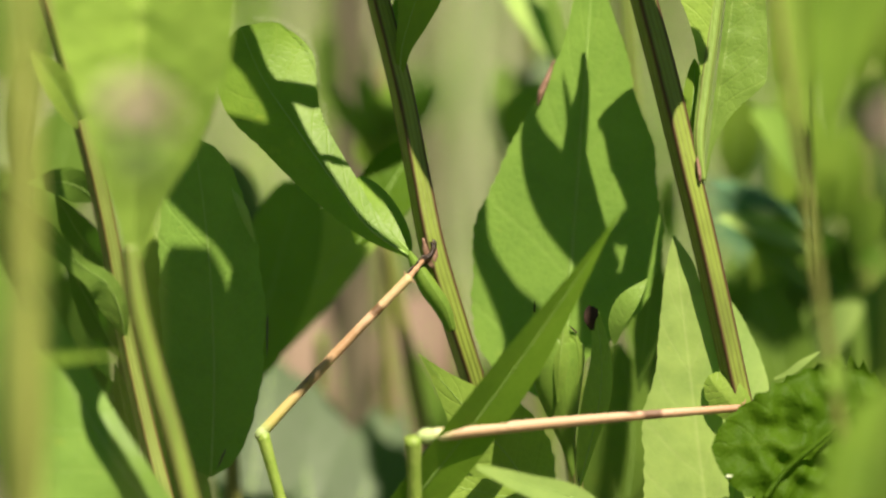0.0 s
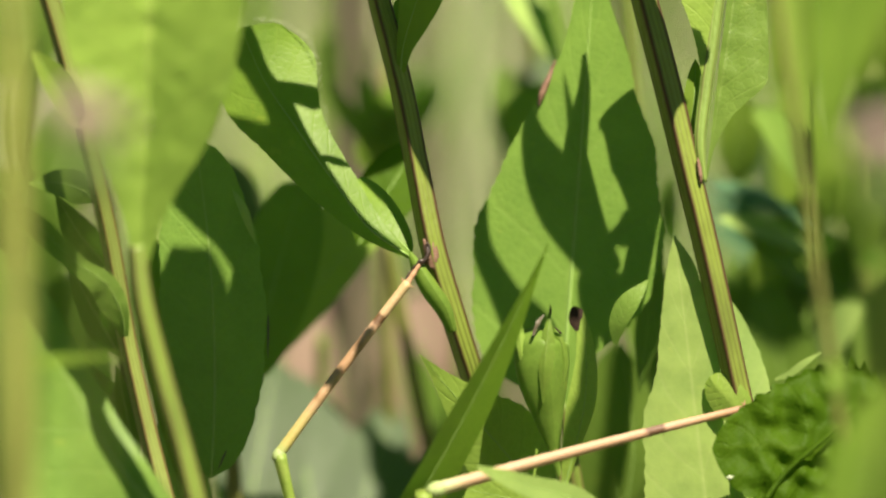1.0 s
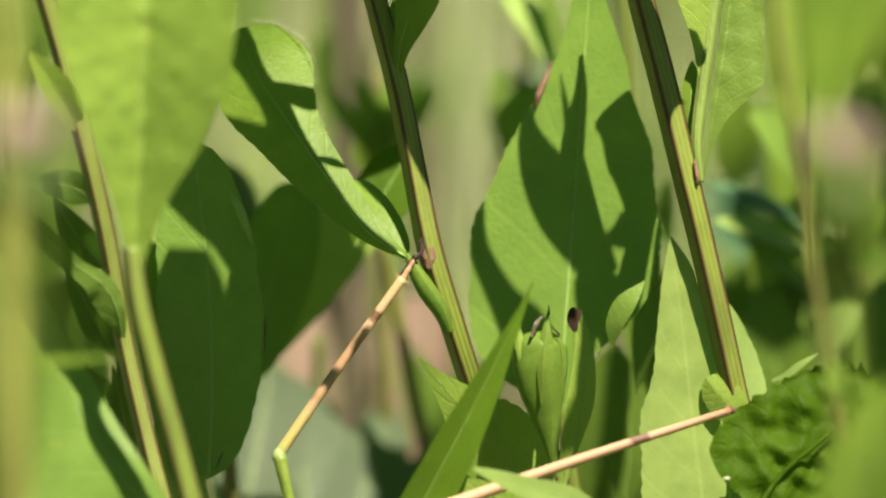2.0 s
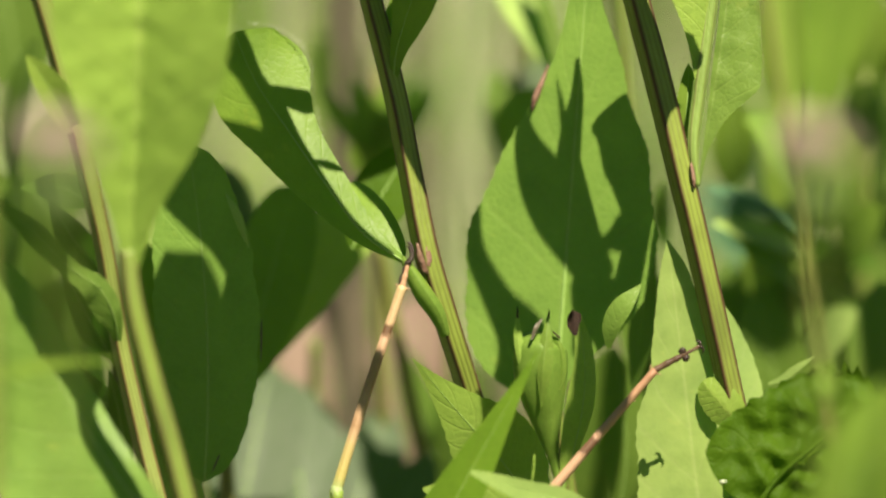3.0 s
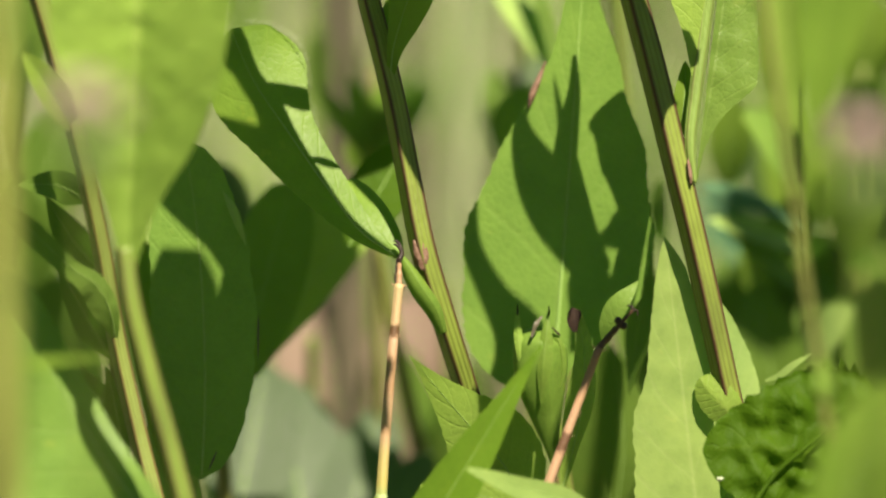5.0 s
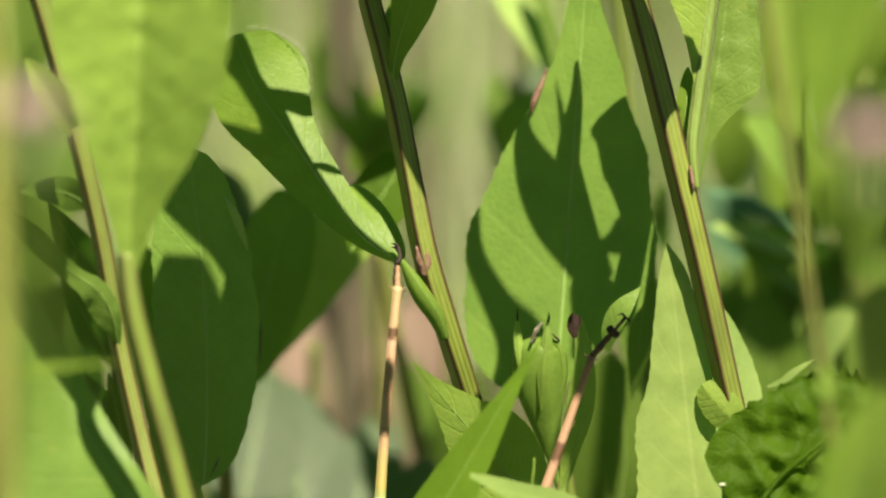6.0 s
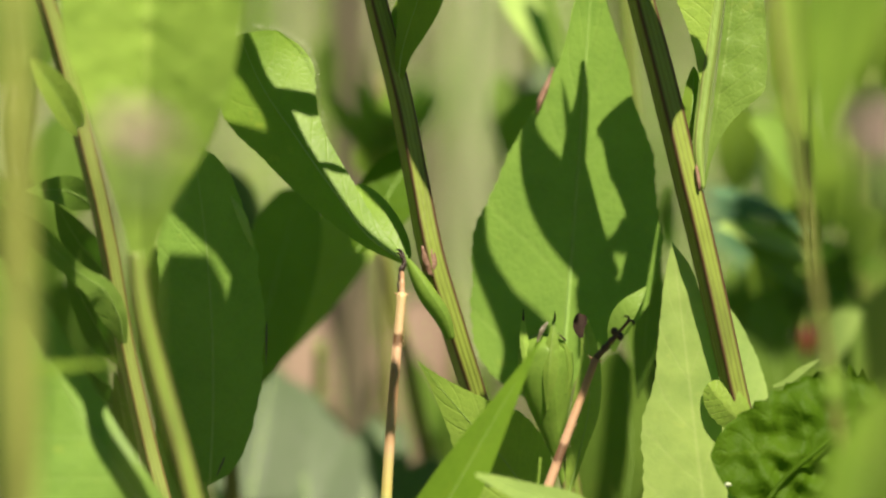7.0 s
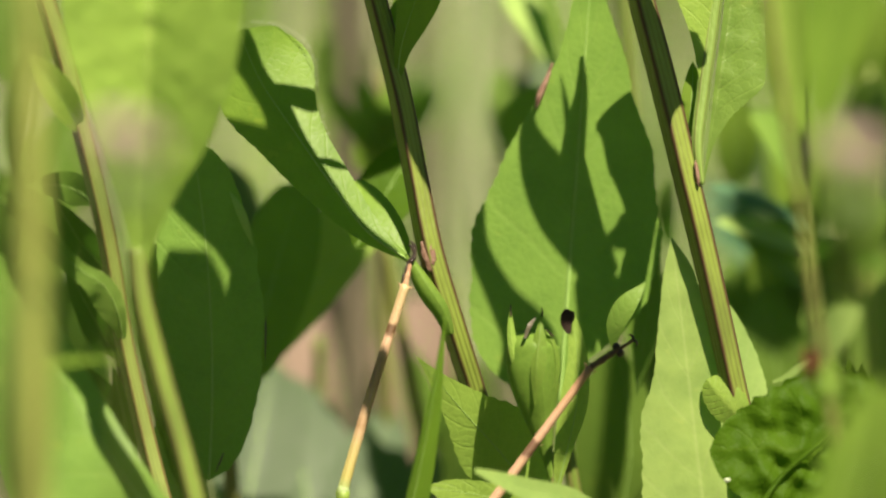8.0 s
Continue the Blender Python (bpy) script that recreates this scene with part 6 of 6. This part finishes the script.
    walk(blade_plant, [
        (0.0, turned(at(-12.6, -45.4, -12.0), at(23.9, 4.0, -27.4), 38)),
        (0.4, turned(at(-11.8, -48.3, -12.0), at(18.9, 4.9, -27.4), 38)),
        (0.5, turned(at(-12.3, -49.6, -12.0), at(17.8, 4.0, -27.4), 40)),
        (0.6, turned(at(-15.1, -54.0, -12.0), at(17.3, -1.8, -27.4), 45)),
        (1.0, turned(at(-15.4, -53.4, -12.0), at(14.2, 0.5, -27.4), 50)),
        (1.5, turned(at(-16.5, -54.8, -12.0), at(14.9, -1.9, -27.4), 50)),
        (1.7, turned(at(-16.8, -55.8, -12.0), at(13.7, -2.4, -27.4), 48)),
        (2.8, turned(at(-16.1, -67.5, -12.0), at(13.9, -13.8, -27.4), 0)),
        (3.0, turned(at(-16.4, -67.9, -12.0), at(13.7, -14.3, -27.4), 0)),
        (3.5, turned(at(-15.6, -65.1, -12.0), at(15.3, -12.0, -27.4), 0)),
        (4.2, turned(at(-16.5, -65.9, -12.0), at(13.9, -12.4, -27.4), 0)),
        (5.3, turned(at(-17.7, -65.3, -12.0), at(15.2, -13.4, -27.4), 0)),
        (5.5, turned(at(-17.8, -65.8, -12.0), at(13.6, -12.9, -27.4), 0)),
        (6.0, turned(at(-17.6, -65.7, -12.0), at(13.8, -12.9, -27.4), 0)),
        (6.5, turned(at(-17.7, -65.3, -12.0), at(13.7, -12.4, -27.4), 0)),
        (7.0, turned(at(-17.2, -65.4, -12.0), at(13.4, -12.1, -27.4), 0)),
        (7.2, turned(at(-12.8, -66.7, -12.0), at(10.6, -9.8, -27.4), 5)),
        (7.5, turned(at(-14.2, -63.6, -12.0), at(10.3, -7.3, -27.4), 20)),
        (7.7, turned(at(-13.3, -61.6, -12.0), at(2.8, -2.3, -27.4), 58)),
        (8.0, turned(at(-13.9, -67.8, -12.0), at(0.1, -7.9, -27.4), 66)),
    ])
    for plant, leans in ((near_plant, (
            (0.0, -0.186, 0.000),
            (0.5, -0.106, 0.000),
            (1.0, -0.053, 0.000),
            (1.5, -0.066, 0.000),
            (3.0, -0.120, 0.000),
            (3.5, 0.000, 0.000),
            (4.0, 0.013, 0.000),
            (5.5, -0.146, 0.000),
            (6.0, -0.120, 0.000),
            (6.5, -0.133, 0.000),
            (7.0, -0.040, 0.000),
            (7.5, 0.000, 0.000),
            (8.0, 0.000, 0.000),
            )),):
        rest_pose = plant.matrix_basis.copy()
        walk(plant, [(t, rest_pose @ pose(0, 0, 0, dip, side, 0)) for t, side, dip in leans])
    for plant, leans in ((near_right, (
            (0.0, 0.041, 0.000),
            (0.5, 0.068, 0.000),
            (1.0, 0.041, 0.000),
            (1.5, 0.068, 0.000),
            (3.0, -0.027, 0.000),
            (3.5, 0.000, 0.000),
            (4.0, 0.041, 0.000),
            (5.5, -0.055, 0.000),
            (6.0, 0.000, 0.000),
            (6.5, -0.027, 0.000),
            (7.0, 0.027, 0.000),
            (7.5, 0.027, 0.000),
            (8.0, -0.068, 0.000),
            )),):
        rest_pose = plant.matrix_basis.copy()
        walk(plant, [(t, rest_pose @ pose(0, 0, 0, dip, side, 0)) for t, side, dip in leans])
    rest_pose = straw_stalk.matrix_basis.copy()
    walk(straw_stalk, [(t, rest_pose @ pose(0, 0, 0, 0, lean, 0)) for t, lean in (
        (0.0, 0.2), (0.3, 0.0), (0.6, 0.0), (1.0, 0.0), (1.2, -0.7), (1.5, 0.0), (1.7, 0.1), (2.8, -0.6), (3.2, -0.6), (3.5, 0.0), (4.2, 0.1), (5.3, -0.3), (5.5, -0.8), (5.7, -0.9), (6.0, -0.2), (6.2, 0.1), (6.8, 0.1), (7.4, 0.0), (8.0, 0.35))])
    rest_pose = bud_shoot.matrix_basis.copy()
    walk(bud_shoot, [(t, rest_pose @ pose(0, 0, 0, 0, math.degrees(math.atan2(sway, 300)), 0)) for t, sway in (
        (0.0, 0.7), (0.3, -0.2), (0.5, -0.9), (0.8, -1.3), (1.5, -1.4), (1.7, -1.3), (2.8, -0.9), (3.0, -0.7), (3.5, 0.0), (4.0, 0.3), (4.2, 0.2), (5.3, -0.5), (5.5, -0.6), (6.0, -0.6), (6.5, -0.4), (7.0, -0.6), (7.3, -0.9), (7.6, -1.6), (8.0, -2.1))])
    rest_pose = flower_left.matrix_basis.copy()
    walk(flower_left, [(t, Matrix.Translation((0, 0, rise / 1000)) @ rest_pose @ pose(0, 0, 0, 0, side, 0)) for t, side, rise in (
        (0.0, 1.087, 3.43),
        (0.5, 1.727, 3.11),
        (1.0, 0.344, 2.48),
        (1.5, -0.197, 2.13),
        (1.7, -0.627, 1.15),
        (3.0, -0.077, 0.21),
        (3.5, 0.000, -0.35),
        (4.0, 0.803, 2.11),
        (5.3, 0.099, 4.15),
        (5.5, -0.971, 1.98),
        (6.0, -0.462, 3.75),
        (6.5, -0.009, 6.94),
        (7.0, 1.105, 1.24),
        (7.5, 0.932, 0.18),
        (8.0, 0.954, 0.35),
    )])
    rest_pose = flower_right.matrix_basis.copy()
    walk(flower_right, [(t, Matrix.Translation((0, 0, rise / 1000)) @ rest_pose @ pose(0, 0, 0, 0, side, 0)) for t, side, rise in (
        (0.0, 1.422, 2.03),
        (0.5, 1.392, 2.05),
        (1.0, 1.070, 0.73),
        (1.5, 0.920, 2.70),
        (1.7, 0.378, 0.10),
        (2.8, 0.778, 2.74),
        (3.0, 0.035, 1.27),
        (3.5, 0.000, -0.21),
        (4.0, 0.859, 0.63),
        (5.3, 0.881, 1.34),
        (5.5, 0.704, 0.57),
        (5.7, -0.424, 3.65),
        (6.0, 0.945, 1.99),
        (6.5, 1.220, 0.62),
        (7.0, 1.105, 2.15),
        (7.5, 1.177, 1.17),
        (8.0, 0.619, -0.21),
    )])
    walk(red_bug, [(t, Matrix.Translation(place) @ STAGE.to_3x3().to_4x4()) for t, place in (
        (0.0, at(54.6, 20.0, -104.0)),
        (6.7, at(54.2, 17.0, -104.0)),
        (6.85, at(52.2, 1.0, -108.0)),
        (7.0, at(51.2, -12.3, -111.0)),
        (7.5, at(51.5, -14.2, -111.0)),
        (7.8, at(51.7, -15.4, -111.0)),
        (8.0, at(51.9, -16.0, -111.0)),
    )])


motions()
